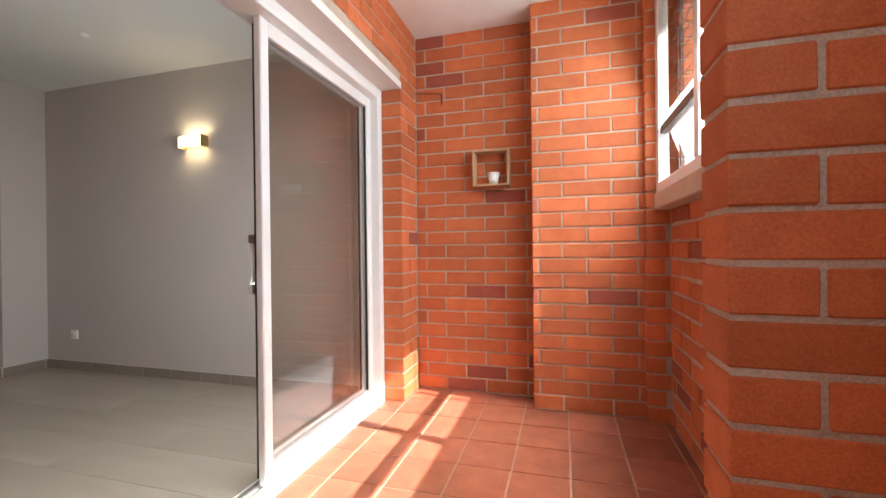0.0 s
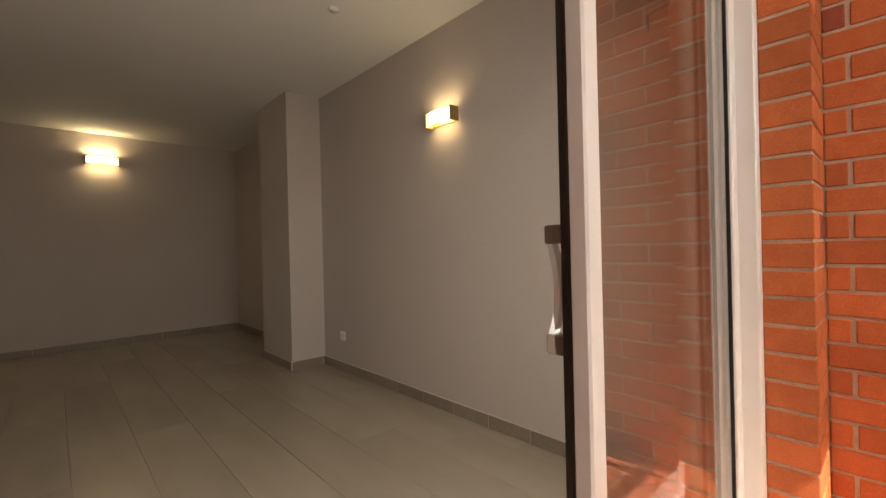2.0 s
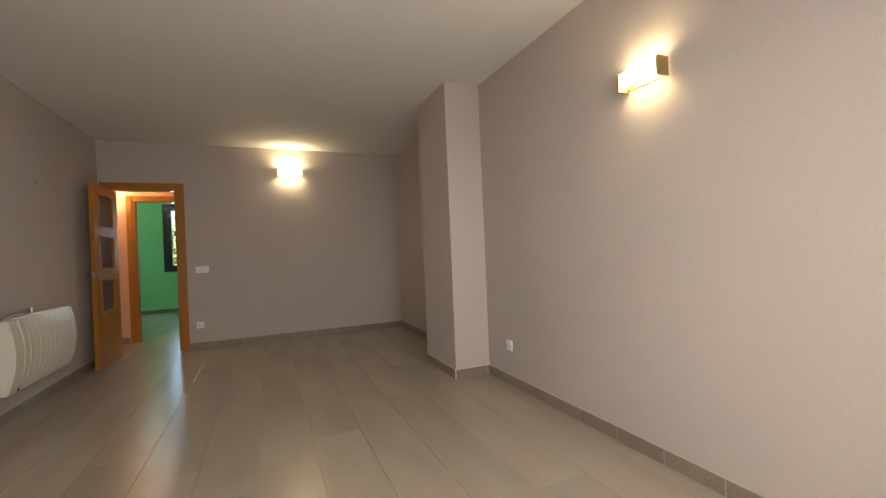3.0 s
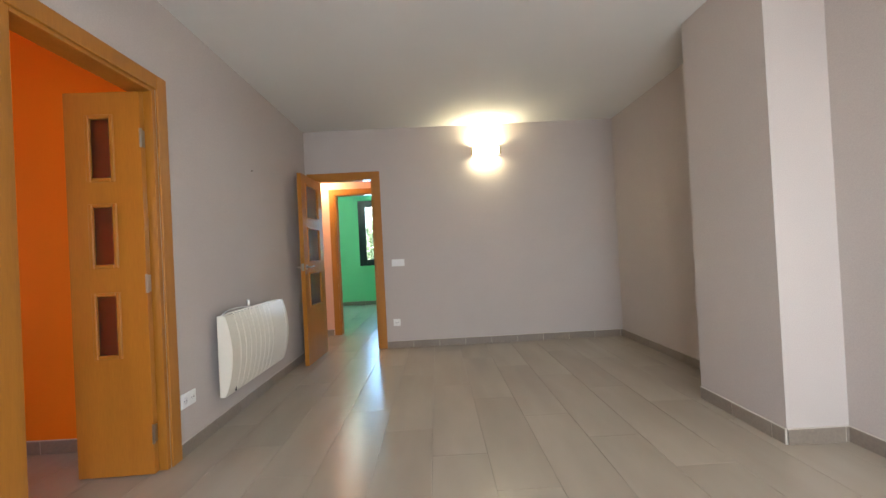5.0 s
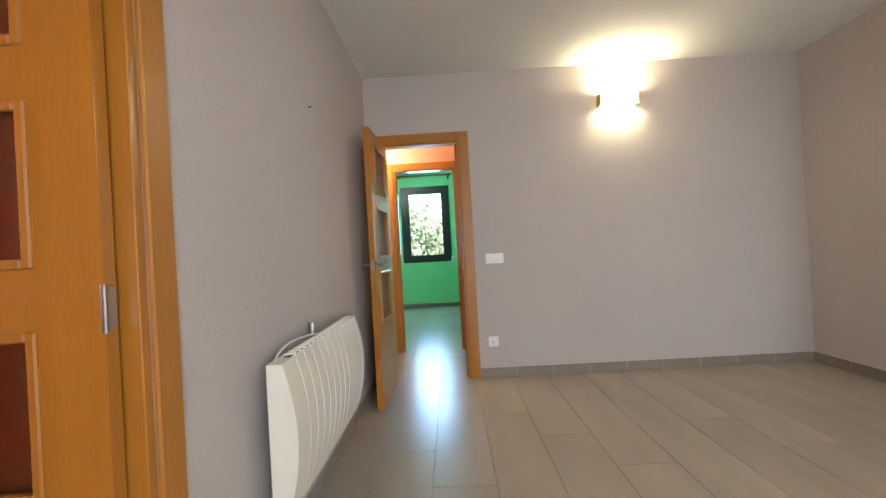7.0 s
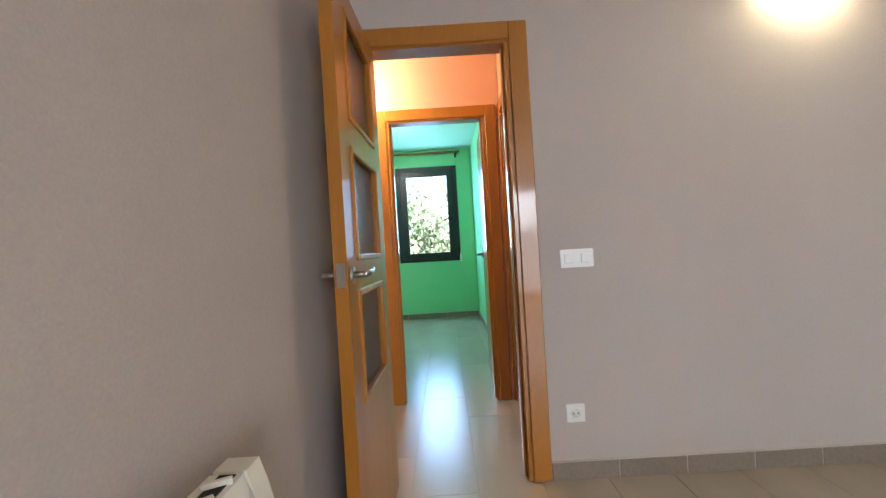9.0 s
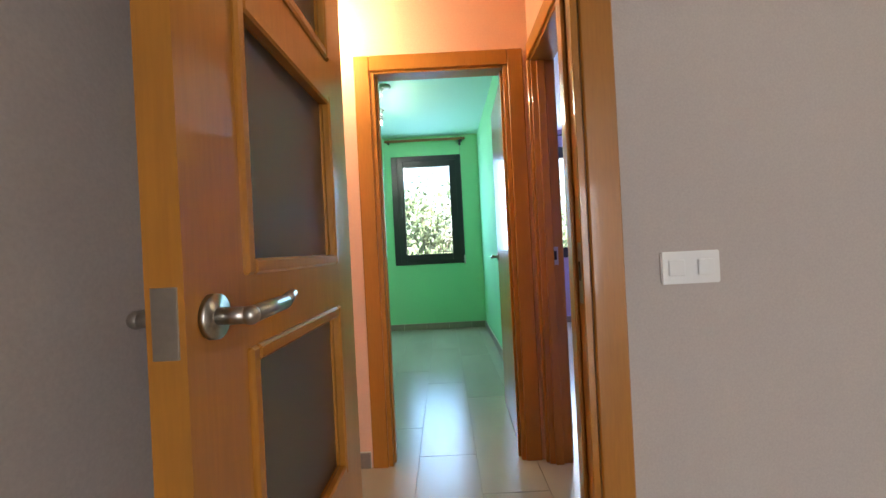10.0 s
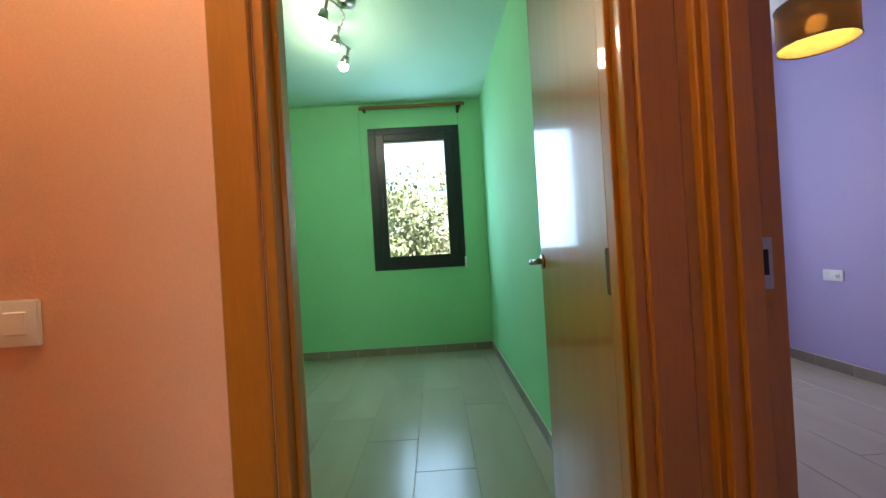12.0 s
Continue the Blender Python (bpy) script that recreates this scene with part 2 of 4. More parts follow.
PW = (1.60, 2.57, 0.895, 2.42)

wall("wall_living_north", "y", 3.37, 3.58, -4.12, -0.60, -0.1, LH, BEIGE, "warm grey plastered living room wall")
wall("wall_living_alcove", "y", 3.43, 3.58, -6.97, -4.12, -0.1, LH, BEIGE, "warm grey plastered wall of the alcove")
slab("wall_living_pillar", -4.81, -4.10, 3.035, 3.45, -0.1, LH, BEIGE, "square warm grey plastered structural pillar", "pillar")
wall("wall_living_south", "y", -0.34, -0.28, -6.97, -0.60, -0.1, LH, BEIGE, "warm grey plastered wall with the kitchen opening", [(*KD, -0.1, 2.095)])
wall("wall_living_west", "x", -6.97, -6.915, -0.34, 3.50, -0.1, LH, BEIGE, "warm grey plastered end wall with a doorway", [(*LD, -0.1, 2.04)])
wall("wall_living_east", "x", -0.75, -0.60, -0.34, 3.37, -0.1, LH, BEIGE, "warm grey plastered wall round the sliding door", [(0.95, 3.27, -0.1, 2.20)])
slab("ceiling_living", -6.99, -0.60, -0.36, 3.58, LH, LH + 0.1, CEIL, "matt white plastered living room ceiling", "ceiling")

wall("wall_hall_east", "x", -7.02, -6.97, -2.7, 0.67, -0.1, HH, SALMON, "salmon painted hall wall", [(*LD, -0.1, 2.04)])
wall("wall_hall_west", "x", -8.00, -7.955, -2.7, 0.62, -0.1, HH, SALMON, "salmon painted hall wall with a doorway", [(*GD, -0.1, 2.03)])
wall("wall_hall_north", "y", 0.62, 0.67, -8.00, -7.02, -0.1, HH, SALMON, "salmon painted hall wall end with a doorway", [(*PD, -0.1, 2.03)])
wall("wall_hall_south", "y", -2.76, -2.7, -8.00, -6.97, -0.1, HH, SALMON, "salmon painted hall end wall")
slab("ceiling_hall", -8.00, -6.97, -2.76, 0.67, HH, HH + 0.1, CEIL, "white plastered hall ceiling", "ceiling")

wall("wall_green_east", "x", -8.05, -8.00, -2.06, 0.70, -0.1, GH, GREEN, "mint green painted wall with a doorway", [(*GD, -0.1, 2.03)])
wall("wall_green_west", "x", -11.9, -11.61, -2.06, 0.70, -0.1, GH, GREEN, "mint green painted wall with a window", [GW])
wall("wall_green_north", "y", 0.675, 0.70, -11.61, -8.05, -0.1, GH, GREEN, "mint green painted side wall")
wall("wall_green_south", "y", -2.06, -2.0, -11.61, -8.05, -0.1, GH, GREEN, "mint green painted side wall")
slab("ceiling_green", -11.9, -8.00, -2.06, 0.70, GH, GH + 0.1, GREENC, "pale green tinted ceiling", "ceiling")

wall("wall_purple_south", "y", 0.70, 0.73, -11.61, -8.00, -0.1, PH, PURPLE, "lilac painted side wall")
wall("wall_purple_door", "y", 0.67, 0.73, -8.00, -7.02, -0.1, PH, PURPLE, "lilac painted wall with a doorway", [(*PD, -0.1, 2.03)])
wall("wall_purple_west", "x", -11.9, -11.61, 0.70, 3.3, -0.1, PH, PURPLE, "lilac painted wall with a window", [PW])
wall("wall_purple_north", "y", 3.07, 3.3, -11.61, -6.97, -0.1, PH, PURPLE, "lilac painted side wall")
wall("wall_purple_east", "x", -7.06, -6.975, 0.73, 3.07, -0.1, PH, PURPLE, "lilac painted end wall")
slab("ceiling_purple", -11.9, -6.97, 0.703, 3.3, PH, PH + 0.1, CEIL, "white plastered bedroom ceiling", "ceiling")
bm = bmesh.new()
tube(bm, (-11.30, 2.66, -0.1), (-11.30, 2.66, PH), 0.24, n=64)
box(bm, -11.62, -11.30, 2.575, 3.08, -0.1, PH)
box(bm, -11.30, -11.06, 2.66, 3.08, -0.1, PH)
tagged(part("wall_purple_column", bm, PURPLE, None, "", True), "rounded lilac plastered structural column", "column", kind="structure")

wall("wall_kitchen_north", "y", -0.40, -0.34, -4.60, -2.2, -0.1, LH, ORANGE, "vivid orange painted kitchen wall", [(*KD, -0.1, 2.095)])
wall("wall_kitchen_west", "x", -4.62, -4.52, -3.4, -0.40, -0.1, LH, ORANGE, "vivid orange painted kitchen wall")
wall("wall_kitchen_east", "x", -2.2, -2.1, -3.4, -0.34, -0.1, LH, ORANGE, "vivid orange painted kitchen wall")
# this wall's opening is unseen, added behind the fill lamp
wall("wall_kitchen_south", "y", -3.5, -3.4, -4.62, -2.1, -0.1, LH, ORANGE, "vivid orange painted kitchen wall with an added unseen opening", [(-3.9, -2.8, 1.0, 2.1)])
slab("ceiling_kitchen", -4.62, -2.1, -3.5, -0.34, LH, LH + 0.1, CEIL, "white plastered kitchen ceiling", "ceiling")

# gallery of brick: mortar cores, faced with bricks further down
wall("wall_gallery_west", "x", -0.60, -0.437, -0.7, 3.59, -0.1, BH, MORTAR, "orange brick wall round the sliding door", [(0.95, 3.276, -0.1, 2.20)])
wall("wall_gallery_north", "y", 3.596, 3.80, -0.60, 1.60, -0.1, BH, MORTAR, "orange brick end wall with pale joints")
slab("wall_gallery_pier", 0.446, 1.30, 3.376, 3.60, -0.1, BH, MORTAR, "orange brick pier with pale joints", "pier")
slab("wall_gallery_strip", 1.116, 1.30, 3.316, 3.376, -0.1, BH, MORTAR, "narrow orange brick return beside the window", "pier")
# first opening is out of view, added to let light onto the pillar
wall("wall_gallery_east", "x", 1.246, 1.45, -0.7, 3.596, -0.1, BH, MORTAR, "uneven orange brick parapet below a window", [(-0.45, 0.95, 1.30, 2.62), (1.556, 3.316, 1.30, 2.62)])
slab("wall_gallery_stub", 0.911, 1.246, 1.416, 1.544, -0.1, BH, MORTAR, "orange brick pillar with rough joints", "pillar")
wall("wall_gallery_south", "y", -0.9, -0.7, -0.60, 1.45, -0.1, BH, BRICK, "orange brick end wall behind the walk")
slab("ceiling_gallery", -0.60, 1.45, -0.9, 3.8, BH, BH + 0.1, RENDER, "white painted gallery ceiling", "ceiling")
slab("lintel", -0.60, -0.428, 0.95, 3.27, 2.19, 2.235, RENDER, "white painted lintel soffit over the sliding door", "lintel")

# outdoors
bm = bmesh.new()
bmesh.ops.create_grid(bm, x_segments=8, y_segments=8, size=600, matrix=Matrix.Translation((0, 0, -3.2)))
tagged(part("ground", bm, GRASS), "dry garden ground below the flat", "ground", kind="structure")

bm = bmesh.new()
box(bm, -11.9, -0.59, -0.36, 3.58, -0.14, -0.004)
box(bm, -11.9, -6.97, -2.76, -0.36, -0.14, -0.004)
box(bm, -4.62, -2.1, -3.5, -0.36, -0.14, -0.004)
floor = tagged(part("floor", bm, GROUTG), "greige wood-look porcelain plank floor", "floor", kind="structure")
gfloor = slab("floor_gallery", -0.62, 1.45, -0.9, 3.8, -0.142, 0.026, GROUT, "terracotta tiled gallery floor with pale joints", "floor")

# ---- doors ----


def casing(name, parent, axis, opening, top, face, side, w=0.085, t=0.014):
    """Three flat boards round an opening on one side of a wall. side: the way that the face looks."""
    f0, f1 = sorted((face, face + side * t))
    for nm, d in (("casing_left", (opening[0] - w, opening[0], 0.0, top + w)), ("casing_right", (opening[1], opening[1] + w, 0.0, top + w)), ("casing_head", (opening[0], opening[1], top, top + w))):
        bxo(nm, parent, WOOD, (f0, f1, d[0], d[1], d[2], d[3]) if axis == "x" else (d[0], d[1], f0, f1, d[2], d[3]), 0.004)


def lining(parent, axis, opening, top, f0, f1, t=0.028):
    """The wooden lining in the thickness of the wall, with its stop."""
    mid = (f0 + f1) / 2
    for nm, d in (("jamb_left", (opening[0], opening[0] + t, 0.0, top)), ("jamb_right", (opening[1] - t, opening[1], 0.0, top)), ("jamb_head", (opening[0] + t, opening[1] - t, top - t, top))):
        bxo(nm, parent, WOOD, (f0, f1, *d) if axis == "x" else (d[0], d[1], f0, f1, d[2], d[3]), 0.002)
    s = 0.012
    for nm, d in (("stop_left", (opening[0] + t, opening[0] + t + s, 0.0, top - t)), ("stop_right", (opening[1] - t - s, opening[1] - t, 0.0, top - t))):
        bxo(nm, parent, WOOD, (mid - 0.03, mid + 0.01, *d) if axis == "x" else (d[0], d[1], mid - 0.03, mid + 0.01, d[2], d[3]), 0.002)


def lever(parent, x, z, y, side, toward):
    """Lever handle with its rose. toward: +1 or -1 along the leaf."""
    bm = bmesh.new()
    tube(bm, (x, y, z), (x, y + side * 0.008, z), 0.026, n=24)
    tube(bm, (x, y + side * 0.008, z), (x, y + side * 0.045, z), 0.010, n=14)
    y2 = y + side * 0.045
    bmesh.ops.create_uvsphere(bm, u_segments=14, v_segments=8, radius=0.0112, matrix=Matrix.Translation((x, y2, z)))
    tube(bm, (x, y2, z), (x + toward * 0.085, y2 + side * 0.004, z + 0.004), 0.0105, 0.0095, n=16)
    tube(bm, (x + toward * 0.085, y2 + side * 0.004, z + 0.004), (x + toward * 0.125, y2, z + 0.012), 0.0095, 0.006, n=16)
    part("door_handle", bm, STEEL, parent, "brushed steel lever handle", True)


def leaf(parent, m, w, panes, h=2.005, t=0.035, mat_glass=None, hinges=1, name="leaf"):
    """A door leaf that hangs from its hinge at the origin, along +x. panes: (x0, x1, z0, z1)."""
    bm = bmesh.new()
    if panes:
        px0, px1 = panes[0][0], panes[0][1]
        box(bm, 0.0, px0, -t / 2, t / 2, 0.008, h)
        box(bm, px1, w, -t / 2, t / 2, 0.008, h)
        at = 0.008
        for _, _, z0, z1 in panes:
            box(bm, px0, px1, -t / 2, t / 2, at, z0)
            at = z1
        box(bm, px0, px1, -t / 2, t / 2, at, h)
        bmesh.ops.remove_doubles(bm, verts=bm.verts, dist=0.0005)
    else:
        box(bm, 0.0, w, -t / 2, t / 2, 0.008, h)
        soft(bm, 0.003)
    ob = part(name, bm, WOOD, parent)
    ob.matrix_local = m
    for x0, x1, z0, z1 in panes:
        part("pane", (lambda b: (box(b, x0 - 0.004, x1 + 0.004, -0.003, 0.003, z0 - 0.004, z1 + 0.004), b)[1])(bmesh.new()), mat_glass or FROST, ob, "frosted glass pane")
        bm = bmesh.new()
        for s in (-1, 1):
            y0, y1 = sorted((s * (t / 2 - 0.012), s * (t / 2 + 0.008)))
            b = 0.018
            for d in ((x0 - b, x0 + 0.004, z0 - b, z1 + b), (x1 - 0.004, x1 + b, z0 - b, z1 + b), (x0 + 0.004, x1 - 0.004, z0 - b, z0 + 0.004), (x0 + 0.004, x1 - 0.004, z1 - 0.004, z1 + b)):
                box(bm, d[0], d[1], y0, y1, d[2], d[3])
        soft(bm, 0.004)
        part("glazing_bead", bm, WOOD, ob)
    if hinges:
        for z in (0.22, 1.02, 1.80):
            bm = bmesh.new()
            tube(bm, (-0.004, hinges * (t / 2 + 0.004), z - 0.05), (-0.004, hinges * (t / 2 + 0.004), z + 0.05), 0.007, n=12)
            box(bm, -0.003, 0.0, -t / 2 + 0.004, t / 2 - 0.004, z - 0.045, z + 0.045)
            part("hinge", bm, STEEL, ob, "steel hinge")
    return ob


def strike(parent, dims, hole):
    bxo("strike_plate", parent, STEEL, dims, 0.001, "steel strike plate")
    # no hole is cut: a black box paints its shade
    bxo("latch_hole_shade", parent, DARK, hole, 0, "thin black box painting the shade of the latch hole")


PANES = ((0.145, 0.53, 0.61, 0.955), (0.145, 0.53, 1.087, 1.435), (0.145, 0.53, 1.555, 1.90))
# living room door, folded back against the wall
d1 = thing("door_1", "honey beech door with three frosted panes, standing open", "door", kind="structure")
casing("casing", d1, "x", LD, 2.03, -6.915, 1)
casing("casing", d1, "x", LD, 2.03, -7.02, -1)
lining(d1, "x", LD, 2.04, -7.02, -6.913, t=0.02)
lv = leaf(d1, pose(-6.925, -0.124, 0, 0, 0, -2.0), 0.668, PANES, t=0.042, hinges=-1)
lever(lv, 0.622, 1.027, 0.021, 1, -1)
lever(lv, 0.622, 1.027, -0.021, -1, -1)
bxo("latch_plate", lv, STEEL, (0.667, 0.670, -0.014, 0.014, 0.99, 1.065), 0.0005, "steel latch plate")
strike(d1, (-6.945, -6.92, 0.4985, 0.5035, 0.93, 1.09), (-6.94, -6.926, 0.4975, 0.4984, 0.99, 1.04))
# green room door, opened into the room
d2 = thing("door_2", "plain honey beech bedroom door, standing open", "door", kind="structure")
casing("casing", d2, "x", GD, 2.01, -7.955, 1, w=0.078)
casing("casing", d2, "x", GD, 2.01, -8.05, -1)
lining(d2, "x", GD, 2.02, -8.052, -7.953, t=0.022)
lg = leaf(d2, pose(-8.075, 0.512, 0, 0, 0, 178.0), 0.68, ())
lever(lg, 0.645, 1.02, 0.0175, 1, -1)
lever(lg, 0.645, 1.02, -0.0175, -1, -1)
# purple room door
d3 = thing("door_3", "plain honey beech bedroom door frame, door folded away inside", "door", kind="structure")
bxo("casing_head", d3, WOOD, (-7.94, PD[1] + 0.06, 0.606, 0.62, 2.02, 2.10), 0.004)
bxo("casing_left", d3, WOOD, (-7.94, PD[0] + 0.012, 0.604, 0.62, 0.0, 2.02), 0.003)
bxo("casing_right", d3, WOOD, (PD[1], PD[1] + 0.06, 0.606, 0.62, 0.0, 2.02), 0.004)
casing("casing", d3, "y", PD, 2.02, 0.73, 1)
lining(d3, "y", PD, 2.03, 0.618, 0.732)
strike(d3, (-7.9025, -7.8995, 0.68, 0.708, 0.985, 1.075), (-7.8995, -7.899, 0.685, 0.70, 1.01, 1.055))
# kitchen double door
d4 = thing("door_4", "narrow honey beech double door leaf with three panes, open", "door", kind="structure")
casing("casing", d4, "y", KD, 2.085, -0.28, 1)
casing("casing", d4, "y", KD, 2.085, -0.40, -1)
lining(d4, "y", KD, 2.095, -0.402, -0.278)
leaf(d4, pose(-4.19, -0.315, 0, 0, 0, -88.0), 0.39, ((0.155, 0.265, 0.646, 0.964), (0.155, 0.265, 1.127, 1.438), (0.155, 0.265, 1.588, 1.912)), h=2.05, mat_glass=AMBER)

# closed door further along the hall
HD = (-2.28, -1.58)
d6 = thing("door_6", "closed dark honey beech door in the hall", "door", kind="structure")
casing("casing", d6, "x", HD, 2.02, -7.02, -1)
bxo("leaf", d6, WOOD, (-7.03, -7.019, HD[0] + 0.006, HD[1] - 0.006, 0.008, 2.012), 0.002)
bm = bmesh.new()
tube(bm, (-7.03, HD[0] + 0.07, 1.02), (-7.075, HD[0] + 0.07, 1.02), 0.011, n=14)
tube(bm, (-7.07, HD[0] + 0.07, 1.02), (-7.072, HD[0] + 0.19, 1.02), 0.009, n=14)
part("door_handle", bm, STEEL, d6, "brushed steel lever handle", True)

# ---- sliding door between gallery and living room ----
sd = thing("door_5", "white aluminium sliding glass door, slid half open", "sliding door", kind="structure")
F0, F1 = -0.735, -0.575
bxo("frame_jamb", sd, PVC, (F0, F1, 3.21, 3.27, 0.0, 2.19), 0.004)
bxo("frame_jamb", sd, PVC, (F0, F1, 0.95, 1.01, 0.0, 2.19), 0.004)
bxo("frame_head", sd, PVC, (F0, F1, 1.01, 3.21, 2.12, 2.19), 0.004)
bxo("threshold", sd, PVC, (F0, F1, 1.01, 3.21, 0.0, 0.035), 0.004)
for xx in (-0.70, -0.65):
    bxo("track", sd, STEEL, (xx - 0.004, xx + 0.004, 1.01, 3.21, 0.035, 0.047), 0.001, "aluminium running track")


def sliding_leaf(x, y0, y1, dark_edge):
    ob = bxo("leaf", sd, PVC, (x - 0.019, x + 0.019, y0, y0 + 0.055, 0.047, 2.12), 0.005)
    bxo("stile", ob, PVC, (x - 0.019, x + 0.019, y1 - 0.06, y1, 0.047, 2.12), 0.005)
    bxo("rail", ob, PVC, (x - 0.018, x + 0.018, y0 + 0.055, y1 - 0.06, 0.047, 0.135), 0.004)
    bxo("rail", ob, PVC, (x - 0.018, x + 0.018, y0 + 0.055, y1 - 0.06, 2.05, 2.12), 0.004)
    bm = bmesh.new()
    for d in ((y0 + 0.055, y0 + 0.062, 0.135, 2.05), (y1 - 0.067, y1 - 0.06, 0.135, 2.05)):
        box(bm, x - 0.008, x + 0.008, *d)
    part("gasket", bm, RUBBER, ob, "black rubber gasket")
    g = bmesh.new()
    box(g, x - 0.003, x + 0.003, y0 + 0.05, y1 - 0.055, 0.13, 2.055)
    g = part("pane", g, TINTED, ob, "faintly tinted glass pane")
    g.visible_shadow = False
    if dark_edge:
        bxo("interlock", ob, BRONZE, (x - 0.015, x + 0.002, y0 - 0.012, y0 + 0.004, 0.05, 2.118), 0.002, "dark bronze closing edge")
        bxo("lock", ob, DARK, (x - 0.012, x - 0.002, y0 - 0.0145, y0 - 0.0115, 1.0, 1.09), 0.001, "black recessed lock")


sliding_leaf(-0.70, 2.175, 3.21, True)
sliding_leaf(-0.65, 2.118, 3.21, False)

# pull handle on the room side of the sliding leaf
hd = new("pull_handle")
hd.parent = sd
tagged(hd, "white waisted pull handle with taupe ends")
for z0, z1 in ((0.887, 0.930), (1.122, 1.162)):
    bxo("handle_end", hd, TAUPE, (-0.768, -0.719, 2.184, 2.216, z0, z1), 0.004, "taupe plastic end block")
bm = bmesh.new()
rows = []
for k in range(25):
    u = k / 24
    z = 0.930 + 0.192 * u
    x = -0.748 - 0.016 * abs(2 * u - 1) ** 2.4
    rows.append([bm.verts.new(p) for p in ((x, 2.189, z), (x, 2.211, z), (x + 0.013, 2.211, z), (x + 0.013, 2.189, z))])
for p, q in zip(rows, rows[1:]):
    for n in range(4):
        bm.faces.new((p[n], p[(n + 1) % 4], q[(n + 1) % 4], q[n]))
bm.faces.new(rows[0])
bm.faces.new(rows[-1])
part("grip", bm, PVC, hd, "white curved grip")

# ---- gallery window ----
gw = thing("window_1", "white aluminium gallery window with a wire mesh behind", "window", kind="structure")
bxo("window_sill", gw, SILLW, (1.15, 1.30, 1.556, 3.30, 1.30, 1.395), 0.006, "weathered beige window sill")
X0, X1 = 1.165, 1.225
for d in ((3.235, 3.30, 1.395, 2.62), (1.556, 1.62, 1.395, 2.62), (2.50, 2.56, 1.455, 2.56)):
    bxo("window_frame", gw, PVC, (X0, X1, *d), 0.004)
for d in ((1.62, 3.235, 1.395, 1.455), (1.62, 3.235, 2.56, 2.62)):
    bxo("window_frame", gw, PVC, (X0, X1, *d), 0.004)
for y0, y1 in ((1.62, 2.50), (2.56, 3.235)):
    bxo("transom", gw, BRONZE, (X0 + 0.012, X1, y0, y1, 1.73, 1.775), 0.003)
    for z0, z1 in ((1.455, 1.73), (1.775, 2.56)):
        g = bmesh.new()
        box(g, 1.193, 1.198, y0 - 0.005, y1 + 0.005, z0 - 0.005, z1 + 0.005)
        g = part("pane", g, GLASS, gw, "clear glass pane")
        g.visible_shadow = False
bm = bmesh.new()
for k in range(int(1.6 / 0.07)):
    tube(bm, (1.262, 1.64 + 0.07 * k, 1.42), (1.262, 1.64 + 0.07 * k, 2.60), 0.0013, n=4)
for k in range(int(1.15 / 0.07)):
    tube(bm, (1.264, 1.60, 1.44 + 0.07 * k), (1.264, 3.28, 1.44 + 0.07 * k), 0.0022, n=4)
part("wire_mesh", bm, WIRE, gw, "thin galvanised wire mesh")
bxo("grille_post", gw, BRONZE, (1.255, 1.28, 3.13, 3.155, 1.40, 2.60), 0.003, "dark iron grille post")

# ---- bedroom windows ----


def bedroom_window(name, y0, y1, z0, z1, label):
    w = thing(name, label, "window", kind="structure")
    a = 0.075
    for nm, d in (("window_frame", (y0, y0 + a, z0, z1)), ("window_frame", (y1 - a, y1, z0, z1)), ("window_frame", (y0 + a, y1 - a, z0, z0 + 0.06)), ("window_frame", (y0 + a, y1 - a, z1 - 0.07, z1))):
        bxo(nm, w, BLACK, (-11.68, -11.595, *d), 0.004)
    s = 0.09
    b0, b1, c0, c1 = y0 + a, y1 - a, z0 + 0.06, z1 - 0.07
    for d in ((b0, b0 + s, c0, c1), (b1 - s, b1, c0, c1), (b0 + s, b1 - s, c0, c0 + 0.08), (b0 + s, b1 - s, c1 - 0.08, c1)):
        bxo("sash", w, BLACK, (-11.665, -11.58, *d), 0.006)
    bxo("window_handle", w, BLACK, (-11.58, -11.555, b0 + 0.035, b0 + 0.055, (z0 + z1) / 2 - 0.09, (z0 + z1) / 2 + 0.05), 0.004)
    g = bmesh.new()
    box(g, -11.626, -11.620, b0 + s - 0.005, b1 - s + 0.005, c0 + 0.075, c1 - 0.075)
    g = part("pane", g, GLASS, w, "clear glass pane")
    g.visible_shadow = False


bedroom_window("window_2", *GW, "black aluminium casement window looking onto trees")
bedroom_window("window_3", *PW, "black aluminium casement window with bright sky behind")

# ---- living room things ----


